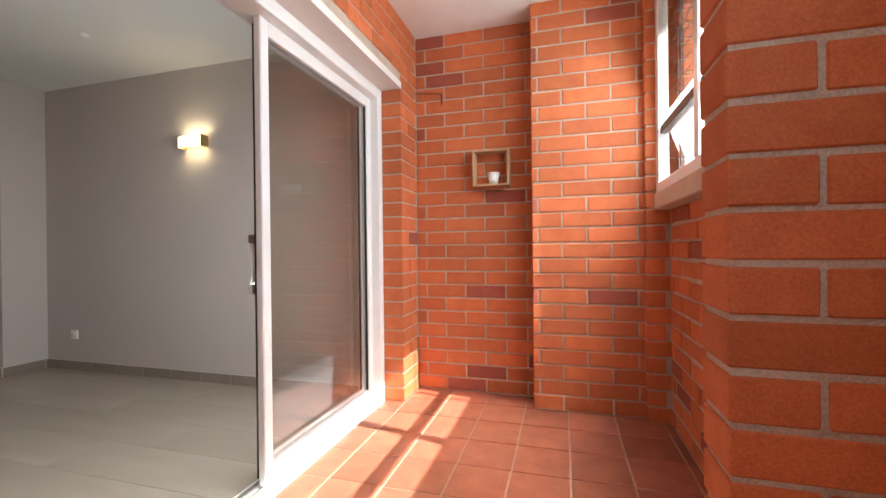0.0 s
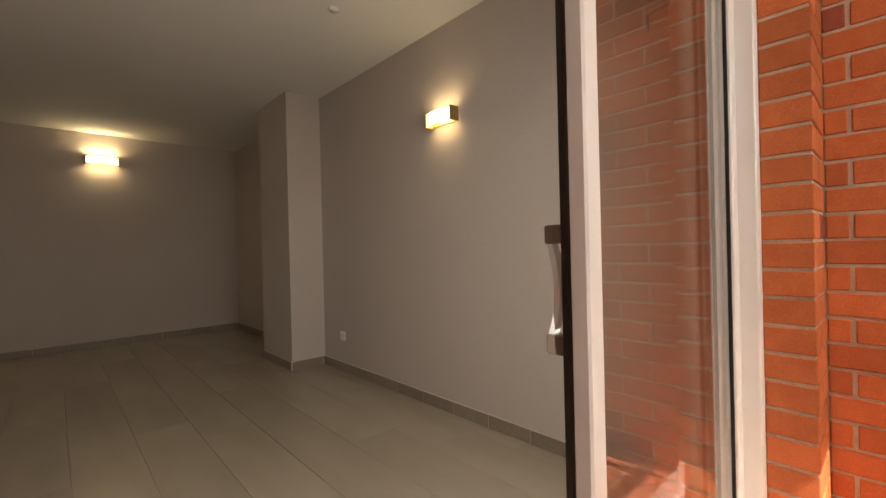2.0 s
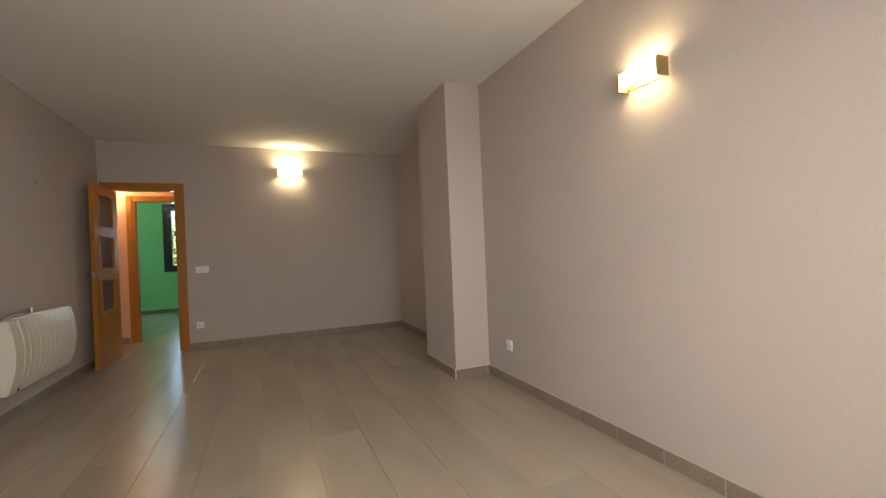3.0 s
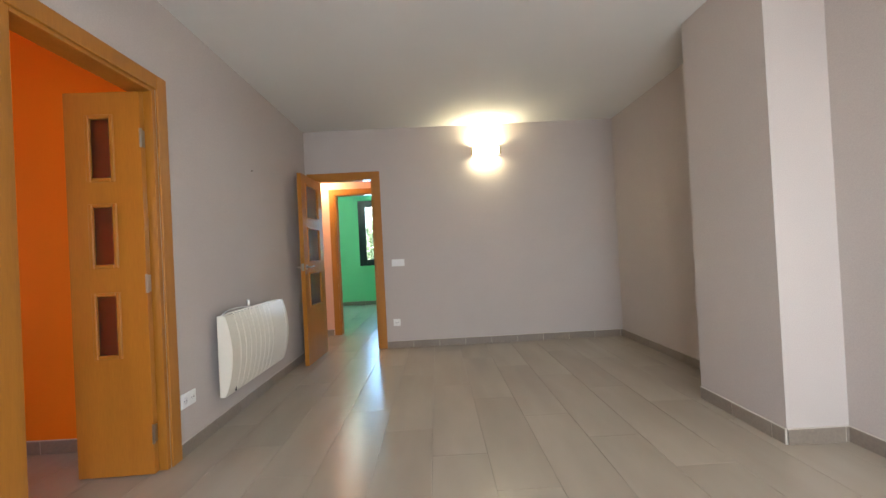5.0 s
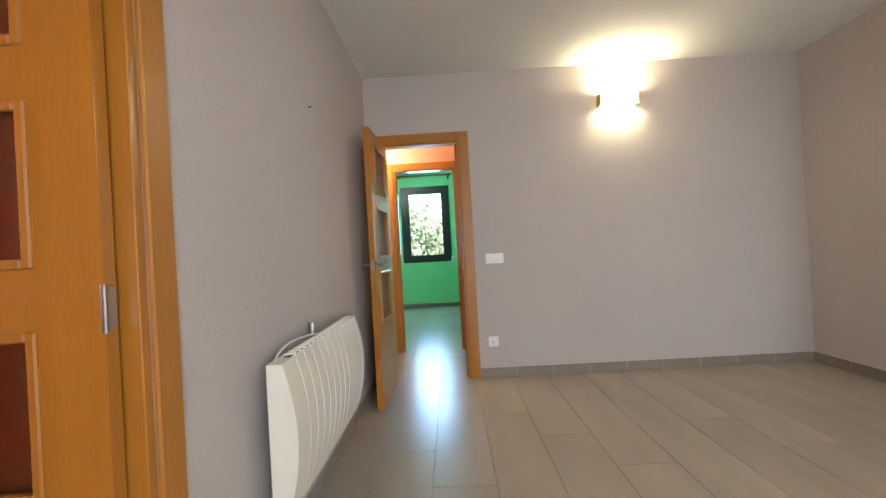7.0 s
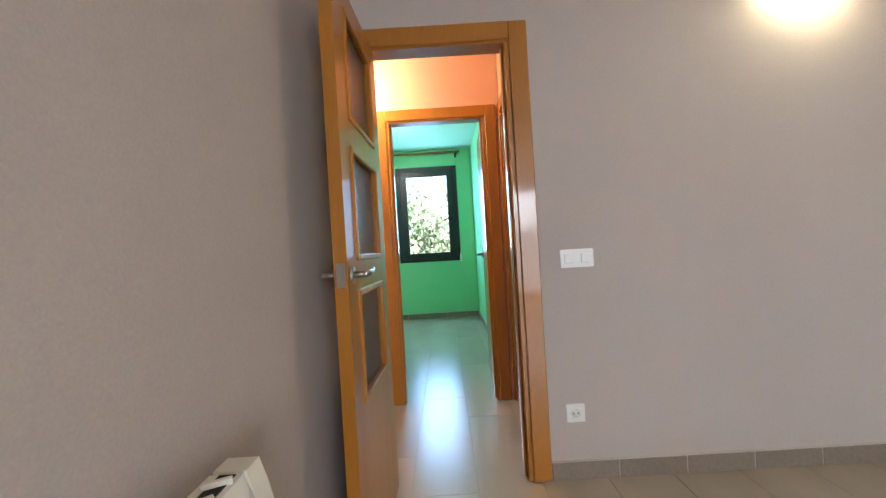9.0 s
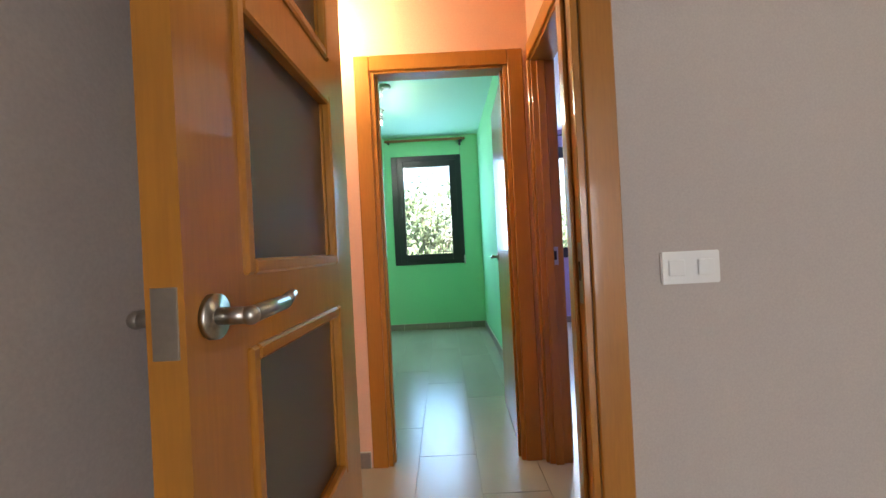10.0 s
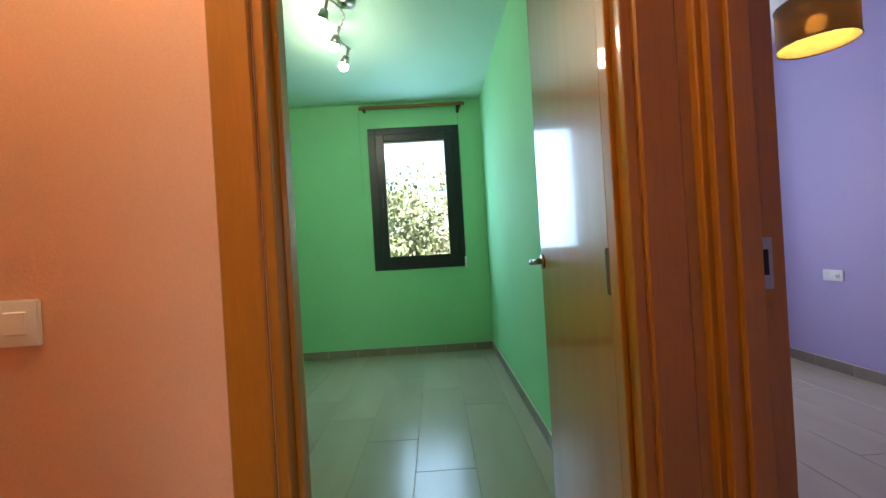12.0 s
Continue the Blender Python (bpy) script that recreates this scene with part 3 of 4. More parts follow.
def sconce(m, label, wide=0.9):
    """Wall lamp: local x along the wall, y out of it, z up."""
    o = thing("wall_lamp", label, "wall lamp", "wall lamps of the living room", m=m @ Matrix.Diagonal((wide, 0.8, 0.74, 1)))
    bxo("back_plate", o, BRASS, (-0.12, 0.12, 0.0, 0.012, -0.05, 0.05), 0.002, "pale brass back plate")
    for x in (-0.142, 0.127):
        bxo("side_bracket", o, BRASS, (x, x + 0.015, 0.012, 0.105, -0.065, 0.065), 0.002, "pale brass side bracket")
    bm = bmesh.new()
    n = 12
    ring = []
    for k in range(n + 1):
        u = -0.127 + 0.254 * k / n
        y = 0.082 + 0.028 * (1 - (u / 0.127) ** 2)
        ring.append([bm.verts.new((u, y + d, z)) for d, z in ((0, -0.058), (0.006, -0.058), (0.006, 0.058), (0, 0.058))])
    for p, q in zip(ring, ring[1:]):
        for i in range(4):
            bm.faces.new((p[i], p[(i + 1) % 4], q[(i + 1) % 4], q[i]))
    part("diffuser", bm, OPAL, o, "glowing curved opal glass")
    for x in (-0.05, 0.05):
        bm = bmesh.new()
        tube(bm, (x - 0.035, 0.05, 0), (x + 0.035, 0.05, 0), 0.016, n=14)
        part("bulb", bm, BULB, o, "lit warm bulb", True)
    return o


sconce(pose(-2.29, 3.37, 1.985, 0, 0, 180), "lit brass wall lamp with curved opal glass")
sconce(pose(-6.915, 1.885, 2.29, 0, 0, -90), "lit brass wall lamp glowing close under the ceiling", 1.22)
for px, py, pz, e, sx, sy in ((-2.29, 3.31, 1.985, 0.28, 0.25, 0.04), (-6.855, 1.885, 2.29, 1.3, 0.04, 0.32)):
    lamp("wall_lamp_light", "AREA", look((px, py, pz + 0.07), (px, py, pz + 1)), LAMP_UP * e, (1.0, 0.85, 0.54), sx, sy)
    lamp("wall_lamp_light", "AREA", look((px, py, pz - 0.07), (px, py, pz - 1)), LAMP_DOWN * e, (1.0, 0.85, 0.54), sx, sy)


def plate(name, m, w, h, label, group, kind):
    """Switches and sockets: local x along the wall, y out of it. kind: list of 'switch' and 'socket'."""
    o = thing(name, label, name.replace("_", " "), group, m=m)
    bm = bmesh.new()
    box(bm, -w / 2, w / 2, 0, 0.009, -h / 2, h / 2)
    part("cover_plate", soft(bm, 0.003, 2), PLASTIC, o)
    n = len(kind)
    for k, what in enumerate(kind):
        cx = (k - (n - 1) / 2) * (w / n)
        if what == "switch":
            bxo("rocker", o, PLASTIC, (cx - 0.021, cx + 0.021, 0.009, 0.014, -0.021, 0.021), 0.002)
        else:
            bm = bmesh.new()
            tube(bm, (cx, 0.0092, 0), (cx, 0.0105, 0), 0.021, n=24)
            part("socket_well", bm, PLASTIC, o, "", True)
            for d in (-0.0095, 0.0095):
                bm = bmesh.new()
                tube(bm, (cx + d, 0.0104, 0), (cx + d, 0.0112, 0), 0.0035, n=10)
                # flat black disc paints the shade of the hole
                part("pin_hole_shade", bm, DARK, o, "black disc painting the shade of a pin hole")
    return o


plate("light_switch", pose(-6.915, 0.776, 1.012, 0, 0, -90), 0.152, 0.084, "white double light switch beside the living room door", "", ["switch", "switch"])
plate("socket", pose(-6.915, 0.729, 0.303, 0, 0, -90), 0.084, 0.084, "white power socket low on the end wall", "sockets", ["socket"])
plate("socket", pose(-4.425, -0.28, 0.315, 0, 0, 0), 0.15, 0.084, "white double power socket beside the radiator", "sockets", ["socket", "socket"])
plate("socket", pose(-3.735, 3.37, 0.325, 0, 0, 180), 0.084, 0.084, "white power socket low beside the pillar", "sockets", ["socket"])
plate("light_switch", pose(-7.955, -0.637, 1.0, 0, 0, -90), 0.08, 0.084, "white light switch on the salmon hall wall", "", ["switch"])
plate("socket", pose(-10.25, 3.07, 0.72, 0, 0, 180), 0.16, 0.084, "white power socket on the lilac wall", "sockets", ["socket", "switch"])

# radiator
r = thing("radiator", "cream enamelled electric radiator with a bowed front on the wall", "radiator", m=pose(-4.665, -0.28, 0.232))
RW, RH, RB = -1.03, 0.53, 0.065


def bowed(name, x0, x1, mat, back=RB, inset=0.0, seg=14):
    """A slice of the radiator: its front bows outwards from top to bottom, and curls in at the foot."""
    bm = bmesh.new()
    prof = [(back, RH - inset), (back, inset), (0.100 - inset, inset)]
    for k in range(seg + 1):
        u = k / seg
        prof.append((0.118 + 0.042 * math.sin(math.pi * u) ** 0.9 - inset, 0.035 + (RH - 0.035 - inset) * u))
    a, b = ([bm.verts.new((x, y, z)) for y, z in prof] for x in (x0, x1))
    n = len(prof)
    for i in range(n):
        bm.faces.new((a[i], a[(i + 1) % n], b[(i + 1) % n], b[i]))
    bm.faces.new(a)
    bm.faces.new(b)
    bmesh.ops.bevel(bm, geom=[e for e in bm.edges if len(set(round(v.co.x, 4) for v in e.verts)) == 1], offset=0.0022, segments=2, affect="EDGES", clamp_overlap=True)
    return part(name, bm, mat, r)


bowed("body", -0.02, RW + 0.02, CREAM, inset=0.014)
bowed("end_cap", 0.0, -0.115, CREAM)
bowed("end_cap", RW + 0.05, RW, CREAM)
cuts = (-0.119, -0.20, -0.28, -0.36, -0.44, -0.52, -0.60, -0.68, RW + 0.052)
for x0, x1 in zip(cuts, cuts[1:]):
    bowed("front_panel", x0 - 0.0032, x1 + 0.0032, CREAM)
bm = bmesh.new()
for x in (-0.117,):
    box(bm, x - 0.0015, x + 0.0015, 0.09, 0.119, 0.01, RH - 0.003)
# strip and sheet below paint the shade of seam and outlet in black
part("seam", bm, DARK, r, "black strip painting the shade of the seam beside the end cap")
bxo("top_channel", r, DARK, (RW + 0.06, -0.10, 0.082, 0.108, RH - 0.002, RH + 0.0015), 0, "black sheet painting the shade inside the top outlet")
for k in range(17):
    x = -0.13 + (RW + 0.22) * k / 16
    bxo("grille_fin", r, CREAM, (-0.005, 0.005, -0.021, 0.021, 0, 0.012), 0.001, m=pose(x, 0.095, RH - 0.003, 0, 0, 38 if k % 2 else 28))
bm = bmesh.new()
tube(bm, (-0.52, 0.045, RH - 0.02), (-0.52, 0.045, RH + 0.05), 0.016, n=14)
for d in (-0.009, 0.009):
    tube(bm, (-0.52, 0.045 + d, RH + 0.05), (-0.52, 0.045 + d, RH + 0.068), 0.0024, n=8)
part("bracket_valve", bm, STEEL, r, "small metal valve")
bm = bmesh.new()
prev = None
for k in range(15):
    u = k / 14
    p = Vector((-0.05 - 0.45 * u, 0.075 - 0.03 * math.sin(u * 3.1), RH + 0.002 + 0.016 * math.sin(u * 3.1) ** 0.7))
    if prev:
        tube(bm, prev, p, 0.004, n=8)
    prev = p
part("cable", bm, PLASTIC, r, "thin white cable")
for x in (-0.2, RW + 0.2):
    bxo("wall_bracket", r, STEEL, (x - 0.015, x + 0.015, 0.0, RB + 0.002, 0.1, 0.42), 0.002)

# small ceiling cap of unknown use
o = thing("ceiling_cap", "small round white plastic cap on the ceiling", "junction box", m=pose(-2.6, 2.72, LH))
bm = bmesh.new()
tube(bm, (0, 0, -0.012), (0, 0, 0), 0.03, 0.034, n=24)
part("cap", bm, PLASTIC, o, "", True)

# ---- gallery things ----
nb = thing("wall_shelf", "small square pine box shelf on the brick wall", "shelf", m=pose(0.15, 3.59, 1.65))
for nm, d in (("shelf_board", (-0.13, 0.13, -0.11, 0.0, -0.128, -0.113)), ("shelf_board", (-0.13, 0.13, -0.11, 0.0, 0.113, 0.128)), ("side_board", (-0.13, -0.115, -0.11, 0.0, -0.113, 0.113)), ("side_board", (0.115, 0.13, -0.11, 0.0, -0.113, 0.113))):
    bxo(nm, nb, PALEWOOD, d, 0.002)
pot = thing("flower_pot", "small empty white ceramic pot in the box shelf", "flower pot", m=pose(0.165, 3.535, 1.537))
bm = bmesh.new()
tube(bm, (0, 0, 0), (0, 0, 0.078), 0.030, 0.042, n=32)
tube(bm, (0, 0, 0.070), (0, 0, 0.082), 0.044, 0.044, n=32)
part("body", bm, PORCELAIN, pot, "", True)
hk = thing("wall_hook", "rusty iron line bracket high on the brick wall", "hook", m=pose(-0.23, 3.59, 2.19))
bm = bmesh.new()
tube(bm, (0, 0.01, -0.05), (0, -0.01, 0.05), 0.006, n=8)
tube(bm, (0, -0.01, 0.05), (-0.21, -0.012, 0.075), 0.003, n=8)
part("bracket", bm, BRONZE, hk)

# ---- hall things ----


def wavy_mirror(yc, w, z0, z1, label):
    o = thing("wall_mirror", label, "mirror", "wavy mirrors", m=pose(-7.955, yc, z0))
    bm = bmesh.new()
    n = 60
    rows = []
    for k in range(n + 1):
        z = (z1 - z0) * k / n
        off = 0.015 * math.cos(2 * math.pi * (z0 + z - 1.258) / 0.392)
        rows.append([bm.verts.new((x, y + off, z)) for x, y in ((0, -w / 2), (0.005, -w / 2), (0.005, w / 2), (0, w / 2))])
    for p, q in zip(rows, rows[1:]):
        for i in range(4):
            bm.faces.new((p[i], p[(i + 1) % 4], q[(i + 1) % 4], q[i]))
    bm.faces.new(rows[0])
    bm.faces.new(rows[-1])
    part("glass", bm, MIRROR, o)
    for y, z, mat in ((0.0, z1 - z0, BRONZE), (0.0, 0.0, BRONZE), (w / 2 + 0.012, 0.82 * (z1 - z0), PLASTIC), (-w / 2 - 0.012, 0.5 * (z1 - z0), BRONZE)):
        bxo("clip", o, mat, (0.0, 0.0075, y - 0.008, y + 0.008, z - 0.006, z + 0.006), 0.001, "small mirror clip")


wavy_mirror(-0.850, 0.186, 0.45, 1.722, "tall wavy-edged wall mirror on the salmon wall")
wavy_mirror(-1.064, 0.186, 0.586, 1.90, "tall wavy-edged wall mirror hung beside another")
hl = thing("wall_lamp", "small lit warm lamp high on the hall wall", "wall lamp", m=pose(-7.955, -0.42, 2.22))
bm = bmesh.new()
tube(bm, (0, 0, 0), (0.03, 0, 0), 0.035, n=20)
part("base", bm, BRASS, hl, "", True)
bm = bmesh.new()
bmesh.ops.create_uvsphere(bm, u_segments=20, v_segments=12, radius=0.04, matrix=Matrix.Translation((0.06, 0, 0)))
part("globe", bm, BULBA, hl, "glowing amber glass globe", True)
lamp("hall_lamp_light", "POINT", pose(-7.70, -0.42, 2.18), HALL_LAMP, (1.0, 0.78, 0.50), 0.05)

# ---- green room things ----
sp = thing("ceiling_spotlight", "steel ceiling lamp with three lit white spots", "ceiling lamp", m=pose(-9.88, -0.42, GH))
bm = bmesh.new()
tube(bm, (0.1, 0.08, -0.025), (0.1, 0.08, 0), 0.055, 0.06, n=28)
part("ceiling_rose", bm, STEEL, sp, "", True)
bm = bmesh.new()
prev = None
for k in range(13):
    u = k / 12
    p = Vector((0.22 - 0.62 * u, 0.05 * math.sin(u * 6.28), -0.06))
    if prev:
        tube(bm, prev, p, 0.008, n=8)
    prev = p
tube(bm, (0.1, 0.08, -0.02), (0.1, 0.035, -0.06), 0.008, n=8)
part("arm", bm, STEEL, sp, "bent steel arm", True)
for x in (0.22, -0.08, -0.38):
    bm = bmesh.new()
    tube(bm, (x, -0.01, -0.06), (x - 0.01, -0.03, -0.13), 0.010, n=10)
    tube(bm, (x - 0.01, -0.03, -0.115), (x - 0.02, -0.05, -0.165), 0.022, 0.036, n=18)
    h = part("spot_head", bm, STEEL, sp, "", True)
    bm = bmesh.new()
    bmesh.ops.create_uvsphere(bm, u_segments=18, v_segments=10, radius=0.036, matrix=Matrix.Translation((x - 0.024, -0.058, -0.18)))
    part("bulb", bm, BULBW, h, "lit white bulb", True)
    lamp("spot_light", "POINT", pose(-9.88 + x - 0.03, -0.42 - 0.075, GH - 0.26), SPOT, (1.0, 0.95, 0.85), 0.03)
rod = thing("blind_rod", "dark wooden roller blind rod above the window", "blind", m=pose(-11.61, -0.045, 2.60))
bm = bmesh.new()
tube(bm, (0.05, -0.55, 0), (0.05, 0.55, 0), 0.018, n=18)
part("rod", bm, BLINDW, rod, "", True)
for y in (-0.5, 0.5):
    bxo("bracket", rod, BRONZE, (0.0, 0.06, y - 0.012, y + 0.012, -0.035, 0.02), 0.002)
bxo("end_clip", rod, RUBBER, (0.03, 0.06, 0.462, 0.492, -0.09, -0.02), 0.003, "black cord clip")
bm = bmesh.new()
tube(bm, (0.04, 0.475, -1.60), (0.04, 0.475, -0.08), 0.0022, n=6)
part("cord", bm, WIRE, rod, "thin hanging cord")
bm = bmesh.new()
tube(bm, (0.04, -0.56, -0.9), (0.04, -0.56, 0.0), 0.0012, n=6)
part("cord", bm, WIRE, rod, "thin hanging cord")
bxo("cord_weight", rod, PLASTIC, (0.03, 0.05, 0.465, 0.485, -1.72, -1.60), 0.003, "white cord holder")

# ---- purple room things ----
pl = thing("pendant_lamp", "lit drum pendant lamp with a grey-brown shade", "pendant lamp", m=pose(-9.36, 2.20, PH))
bm = bmesh.new()
tube(bm, (0, 0, -0.47), (0, 0, 0), 0.004, n=8)
part("cord", bm, RUBBER, pl, "black cord")
bm = bmesh.new()
tube(bm, (0, 0, -0.025), (0, 0, 0), 0.05, n=24)
part("ceiling_rose", bm, STEEL, pl, "", True)
bm = bmesh.new()
z0, z1 = -0.61, -0.39
r0 = 0.172
for k in range(48):
    a, b = 2 * math.pi * k / 48, 2 * math.pi * (k + 1) / 48
    q = [[bm.verts.new((rr * math.cos(c), rr * math.sin(c), z)) for rr in (r0, r0 - 0.003)] for c in (a, b) for z in (z0, z1)]
    bm.faces.new((q[0][0], q[2][0], q[3][0], q[1][0]))
    bm.faces.new((q[0][1], q[1][1], q[3][1], q[2][1]))
    bm.faces.new((q[0][0], q[0][1], q[2][1], q[2][0]))
    bm.faces.new((q[1][0], q[3][0], q[3][1], q[1][1]))
bmesh.ops.remove_doubles(bm, verts=bm.verts, dist=0.0001)
part("shade", bm, SHADE, pl, "translucent grey-brown cloth shade", True)
bm = bmesh.new()
bmesh.ops.create_cone(bm, cap_ends=False, segments=48, radius1=0.1665, radius2=0.1665, depth=z1 - z0 - 0.006, matrix=Matrix.Translation((0, 0, (z0 + z1) / 2)))
part("shade_lining", bm, LINING, pl, "gold inner lining", True)
for z in (z0, z1):
    bm = bmesh.new()
    for k in range(32):
        a, b = 2 * math.pi * k / 32, 2 * math.pi * (k + 1) / 32
        tube(bm, (0.173 * math.cos(a), 0.173 * math.sin(a), z), (0.173 * math.cos(b), 0.173 * math.sin(b), z), 0.004, n=6)
    part("rim", bm, BRONZE, pl, "dark shade rim", True)
bm = bmesh.new()
bmesh.ops.create_uvsphere(bm, u_segments=20, v_segments=12, radius=0.045, matrix=Matrix.Translation((0, 0, -0.50)))
part("bulb", bm, BULBA, pl, "lit amber bulb", True)
for k in range(3):
    a = 2 * math.pi * k / 3
    bm = bmesh.new()
    tube(bm, (0, 0, -0.392), (0.172 * math.cos(a), 0.172 * math.sin(a), -0.392), 0.003, n=6)
    part("spoke", bm, STEEL, pl)
lamp("pendant_light", "POINT", pose(-9.36, 2.20, PH - 0.57), PENDANT, (1.0, 0.72, 0.38), 0.04)
rod = thing("curtain_rod", "thin black curtain rod above the bedroom window", "curtain rod", m=pose(-11.61, 1.9, 2.57))
bm = bmesh.new()
tube(bm, (0.06, -0.7, 0), (0.06, 0.5, 0), 0.009, n=14)
part("rod", bm, BLACK, rod, "", True)
for y in (-0.4, 0.45):
    bxo("bracket", rod, BLACK, (0.0, 0.06, y - 0.008, y + 0.008, -0.02, 0.012), 0.002)

# ---- trees outside the bedrooms ----


def tree(m, height, spread, seed, label):
    rnd = random.Random(seed)
    o = thing("tree", label, "tree", "garden trees", m=m)
    bm = bmesh.new()
    base = height * 0.45
    tube(bm, (0, 0, 0), (0.05, 0.03, base), 0.16, 0.10, n=10)
    tips = []
    for k in range(9):
        a = rnd.uniform(0, 6.28)
        e = Vector((spread * 0.6 * math.cos(a) * rnd.uniform(0.4, 1), spread * 0.6 * math.sin(a) * rnd.uniform(0.4, 1), rnd.uniform(0.55, 0.95) * height))
        tube(bm, (0.05, 0.03, base * rnd.uniform(0.7, 1)), e, 0.06, 0.015, n=7)
        tips.append(e)
    part("trunk", bm, BARK, o, "grey branching trunk")
    verts, faces = [], []
    for k in range(85):
        c = tips[k % len(tips)].lerp(Vector((0, 0, height * 0.7)), rnd.uniform(0, 0.5)) + Vector((rnd.gauss(0, spread * 0.28), rnd.gauss(0, spread * 0.28), rnd.gauss(0, height * 0.09)))
        for _ in range(75):
            p = c + Vector((rnd.gauss(0, 0.24), rnd.gauss(0, 0.24), rnd.gauss(0, 0.2)))
            q = Euler((rnd.uniform(0, 6.28), rnd.uniform(0, 6.28), rnd.uniform(0, 6.28))).to_matrix()
            sz = rnd.uniform(0.05, 0.10)
            i = len(verts)
            verts += [p + q @ Vector(v) * sz for v in ((-1, 0, 0), (0, -0.5, 0.08), (1, 0, 0), (0, 0.5, 0.08))]
            faces.append((i, i + 1, i + 2, i + 3))
    me = bpy.data.meshes.new("crown")
    me.from_pydata([tuple(v) for v in verts], [], faces)
    me.materials.append(LEAF)
    part("crown", me, None, o, "loose crown of small green leaves")


tree(pose(-19.0, -0.6, -3.2), 6.4, 2.4, 3, "leafy green garden tree in sunlight outside the window")
tree(pose(-20.5, 2.6, -3.2), 5.9, 2.4, 4, "leafy green garden tree in sunlight outside the window")
tree(pose(-19.5, -4.0, -3.2), 6.0, 2.4, 5, "leafy green garden tree in sunlight outside the window")
for x, y, h, sd_ in ((-17.2, -1.6, 4.3, 7), (-17.6, 1.0, 4.2, 8), (-18.0, 3.6, 4.4, 9)):
    tree(pose(x, y, -3.2), h, 2.0, sd_, "low leafy green garden tree beside taller ones")
tree(pose(-21.5, 6.5, -3.2), 5.6, 2.4, 6, "leafy green garden tree in sunlight outside the window")

# ---- pieces: skirtings, floor planks, tiles, bricks ----
base = thing("baseboard", "taupe tile skirting along the foot of the walls", "baseboard", kind="structure")
SK = {}


def skirting(axis, face, side, a0, a1, h=0.08, t=0.011, step=0.31):
    """Skirting tiles end to end along a wall, with a thin joint."""
    at = a0
    bm = bmesh.new()
    f0, f1 = sorted((face, face + side * (t - 0.0022)))
    box(bm, *((f0, f1, a0, a1) if axis == "x" else (a0, a1, f0, f1)), 0.0, h + 0.0035)
    part("joint_filler", bm, FILLER, base, "pale joint filler")
    while at < a1 - 0.02:
        e = min(at + step, a1)
        n = round(e - at - 0.003, 3)
        if (n, axis) not in SK:
            bm = bmesh.new()
            box(bm, *((0, t, 0, n) if axis == "x" else (0, n, 0, t)), 0.0, h)
            SK[n, axis] = mesh("tile", soft(bm, 0.002), SKIRT)
        ob = part("tile", SK[n, axis], None, base)
        f = face if side > 0 else face - t
        ob.location = (f, at, 0) if axis == "x" else (at, f, 0)
        at = e


skirting("y", 3.37, -1, -4.14, -0.75)
skirting("x", -4.10, 1, 3.035, 3.37)
skirting("y", 3.035, -1, -4.81, -4.10)
skirting("y", 3.43, -1, -6.903, -4.81)
skirting("x", -6.915, 1, LD[1] + 0.087, 3.43)
skirting("y", -0.28, 1, -6.90, KD[0] - 0.087)
skirting("y", -0.28, 1, KD[1] + 0.087, -0.75)
skirting("x", -7.955, 1, -2.7, GD[0] - 0.087)
skirting("x", -11.61, 1, -2.0, 0.664)
skirting("y", 0.675, -1, -11.599, -8.14)
skirting("x", -11.61, 1, 0.73, 2.56)
skirting("y", 3.07, -1, -11.06, -7.06)
skirting("x", -11.06, 1, 2.66, 3.059)
skirting("x", -4.52, 1, -3.4, -0.41)

PL = {}
W, LEN = 0.30, 1.20
for row in range(23):
    y = -3.34 + W * row
    x = -12.0 + (0.36 * row) % LEN - LEN
    spans = [(-4.55, -2.2)] if y < -2.7 else [(-11.64, -6.98), (-4.55, -2.2)] if y < -0.45 else [(-11.64, -0.706)]
    while x < -0.71:
        for s0, s1 in spans:
            x0, x1 = max(x, s0), min(x + LEN, s1)
            if x1 - x0 > 0.05:
                n = round(x1 - x0 - 0.0025, 3)
                if n not in PL:
                    bm = bmesh.new()
                    box(bm, 0, n, 0, W - 0.0025, -0.012, 0.0)
                    PL[n] = mesh("plank", soft(bm, 0.001), PLANK)
                part("plank", PL[n], None, floor).location = (x0, y, 0)
        x += LEN

TL = {}
for i in range(-3, 6):
    for j in range(17):
        x0, x1 = max(0.117 + 0.27 * i, -0.573), min(0.117 + 0.27 * (i + 1), 1.245)
        y1, y0 = min(3.37 - 0.27 * (j - 1), 3.59), max(3.37 - 0.27 * j, -0.7)
        w, d = round(x1 - x0 - 0.008, 3), round(y1 - y0 - 0.008, 3)
        if w < 0.03 or d < 0.03:
            continue
        if (w, d) not in TL:
            bm = bmesh.new()
            box(bm, 0, w, 0, d, -0.012, 0.0)
            TL[w, d] = mesh("tile", soft(bm, 0.003), TERRA)
        ob = part("tile", TL[w, d], None, gfloor)
        ob.location = (x0 + 0.004, y0 + 0.004, 0.031 + random.uniform(-0.0006, 0.0006))

BR = {}
CO, BL = 0.0985, 0.297


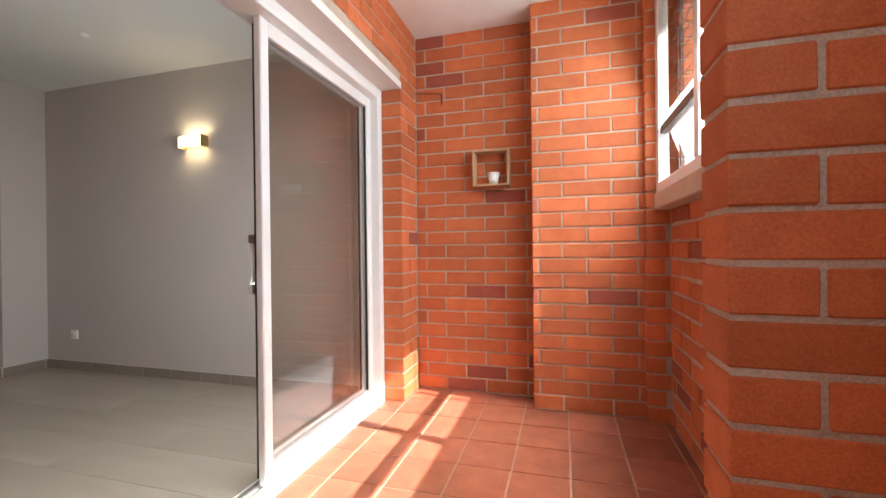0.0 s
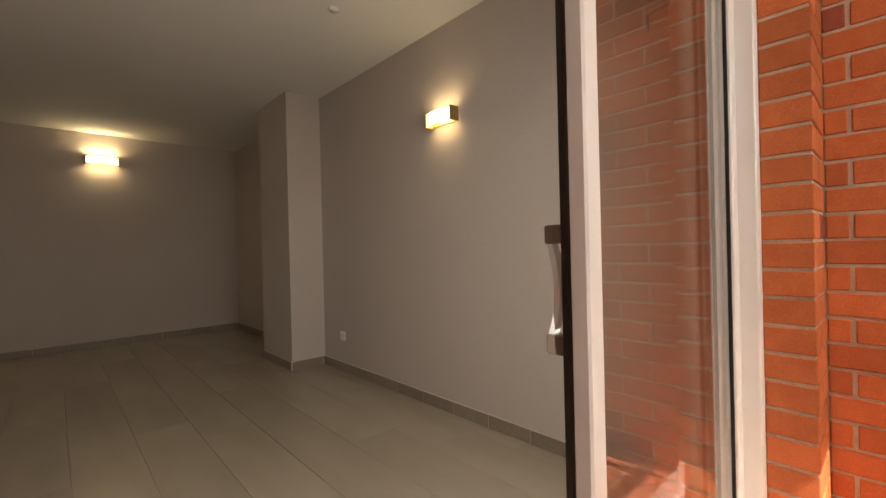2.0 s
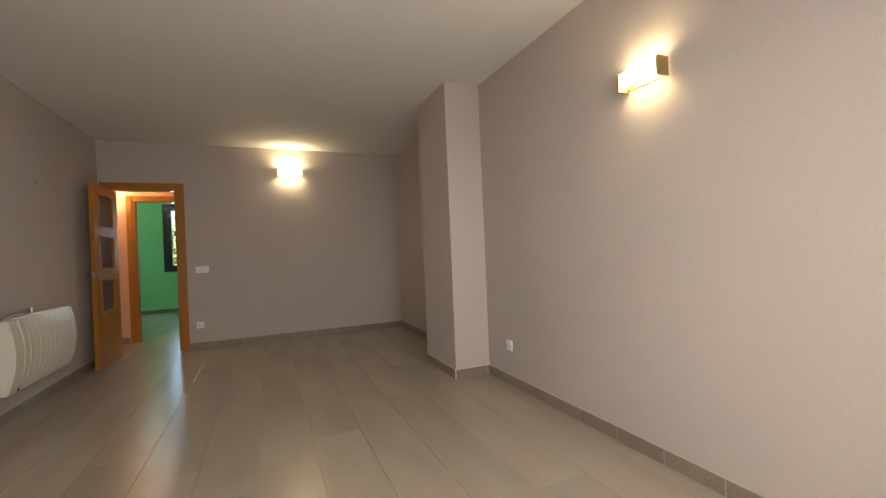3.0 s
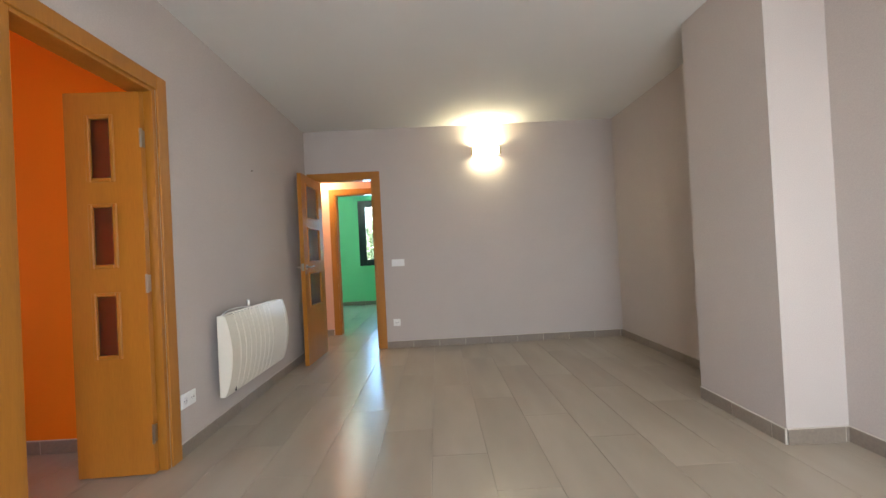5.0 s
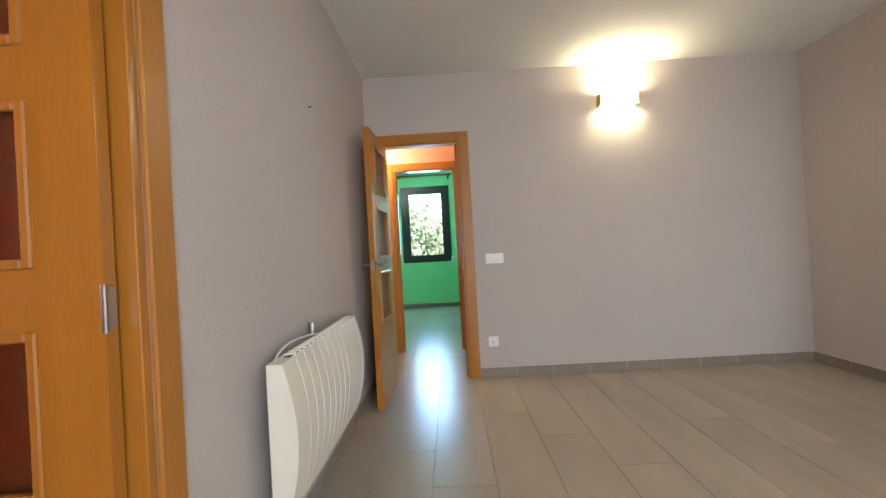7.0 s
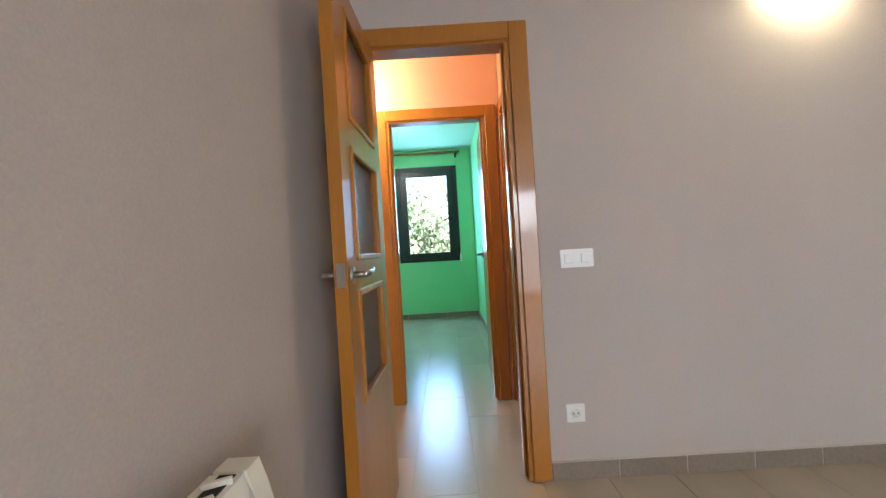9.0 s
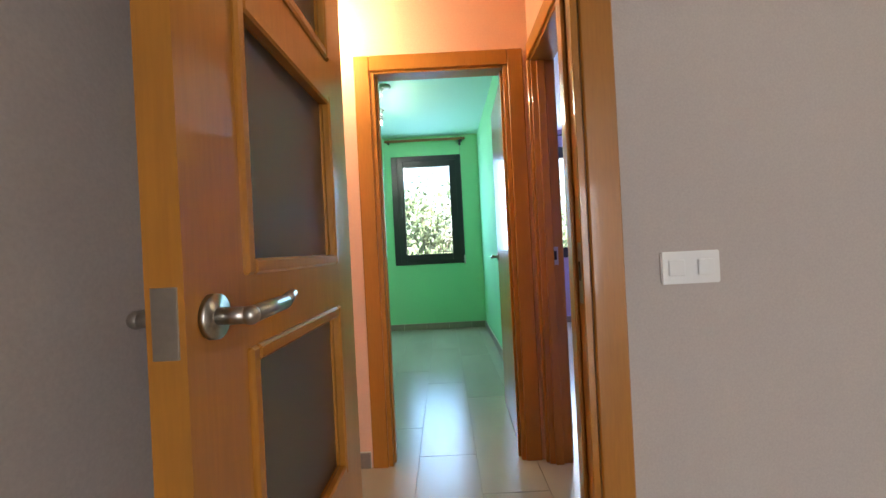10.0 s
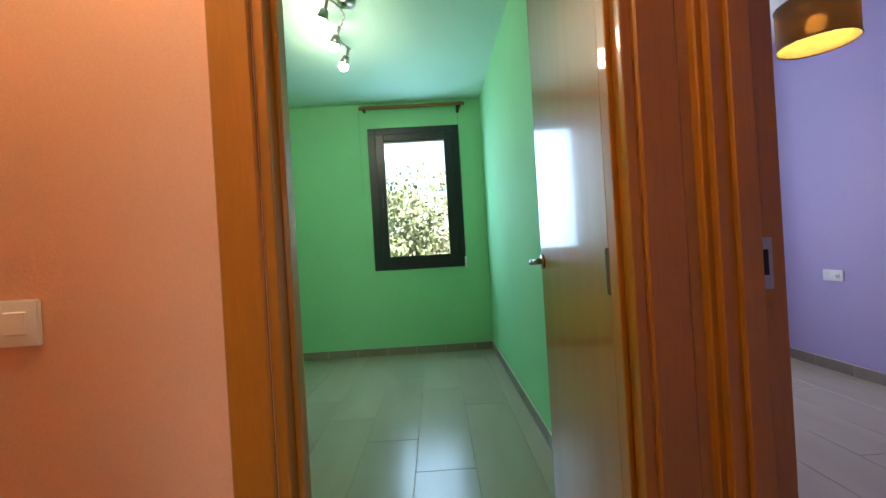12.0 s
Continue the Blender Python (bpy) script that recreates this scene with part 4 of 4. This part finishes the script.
def brick_face(parent, axis, plane, side, a0, a1, z0, z1, depth, phase=0.0, rough=1.0, JT=0.0115, CO=CO, foot=0.03):
    """Bricks in running bond on a wall face. axis: the wall's normal; side: the way that the face looks."""
    k = math.ceil((z0 - foot) / CO - 1e-6)
    while foot + (k + 1) * CO <= z1 + 0.05:
        z = foot + k * CO
        h = min(CO - JT, z1 - z)
        at = a0 - ((BL / 2 if k % 2 else 0) + phase) % BL
        while at < a1 - 0.01 and h > 0.03:
            b0, b1 = max(at, a0), min(at + BL - JT, a1)
            n = round((b1 - b0) * 200) / 200
            if n >= 0.03:
                dark = random.random() < 0.06
                key = (n, axis, depth, round(h, 3), dark)
                if key not in BR:
                    bm = bmesh.new()
                    box(bm, *((-depth, 0, 0, n) if axis == "x" else (0, n, -depth, 0)), 0, h)
                    BR[key] = mesh("brick", soft(bm, 0.0035), BRICKD if dark else BRICK)
                ob = part("brick", BR[key], None, parent)
                j = random.uniform(-0.0015, 0.0015) * rough
                off = plane + j if side > 0 else plane + depth + j
                ob.location = (off, b0, z + JT / 2) if axis == "x" else (b0, off, z + JT / 2 + random.uniform(-0.001, 0.001) * rough)
                ob.rotation_euler = (0, 0, 0) if axis == "x" and depth > 0.1 else ((random.uniform(-0.006, 0.006) * rough, 0, 0) if axis == "x" else (0, random.uniform(-0.006, 0.006) * rough, 0))
            at += BL
        k += 1


def wall_of(name):
    return bpy.data.objects[name]


brick_face(wall_of("wall_gallery_north"), "y", 3.59, -1, -0.43, 0.446, 0.03, BH, 0.05, 0.07)
brick_face(wall_of("wall_gallery_pier"), "y", 3.37, -1, 0.44, 1.112, 0.03, BH, 0.06, 0.10)
brick_face(wall_of("wall_gallery_strip"), "y", 3.31, -1, 1.108, 1.243, 0.03, BH, 0.06, 0.03)
brick_face(wall_of("wall_gallery_east"), "x", 1.24, -1, 1.56, 3.31, 0.03, 1.31, 0.06, 0.11, 4.0, 0.016)
brick_face(wall_of("wall_gallery_stub"), "y", 1.41, -1, 0.905, 1.243, 0.03, BH, 0.14, 0.15, 1.6, 0.0125, 0.094, 0.022)
brick_face(wall_of("wall_gallery_west"), "x", -0.43, 1, 3.27, 3.585, 0.03, BH, 0.145, 0.0)
brick_face(wall_of("wall_gallery_west"), "x", -0.43, 1, 0.95, 3.27, 2.235, BH, 0.06, 0.05)

# ---- small marks on the walls ----
for m, n in ((pose(-5.44, -0.28, 1.87, -90, 0, 0), "small dark nail in the grey plaster above the radiator"), (pose(-7.955, -0.525, 1.795, 0, 90, 0), "small dark screw in the salmon plaster near the mirrors")):
    o = thing("nail", n, "nail", "old nails", m=m)
    bm = bmesh.new()
    tube(bm, (0, 0, -0.01), (0, 0, 0.012), 0.0028, n=8)
    tube(bm, (0, 0, 0.012), (0, 0, 0.014), 0.005, n=10)
    part("shank", bm, BRONZE, o)
brick_face(wall_of("wall_gallery_east"), "y", 3.310, -1, 1.315, 1.45, 1.40, 2.62, 0.05, 0.02)
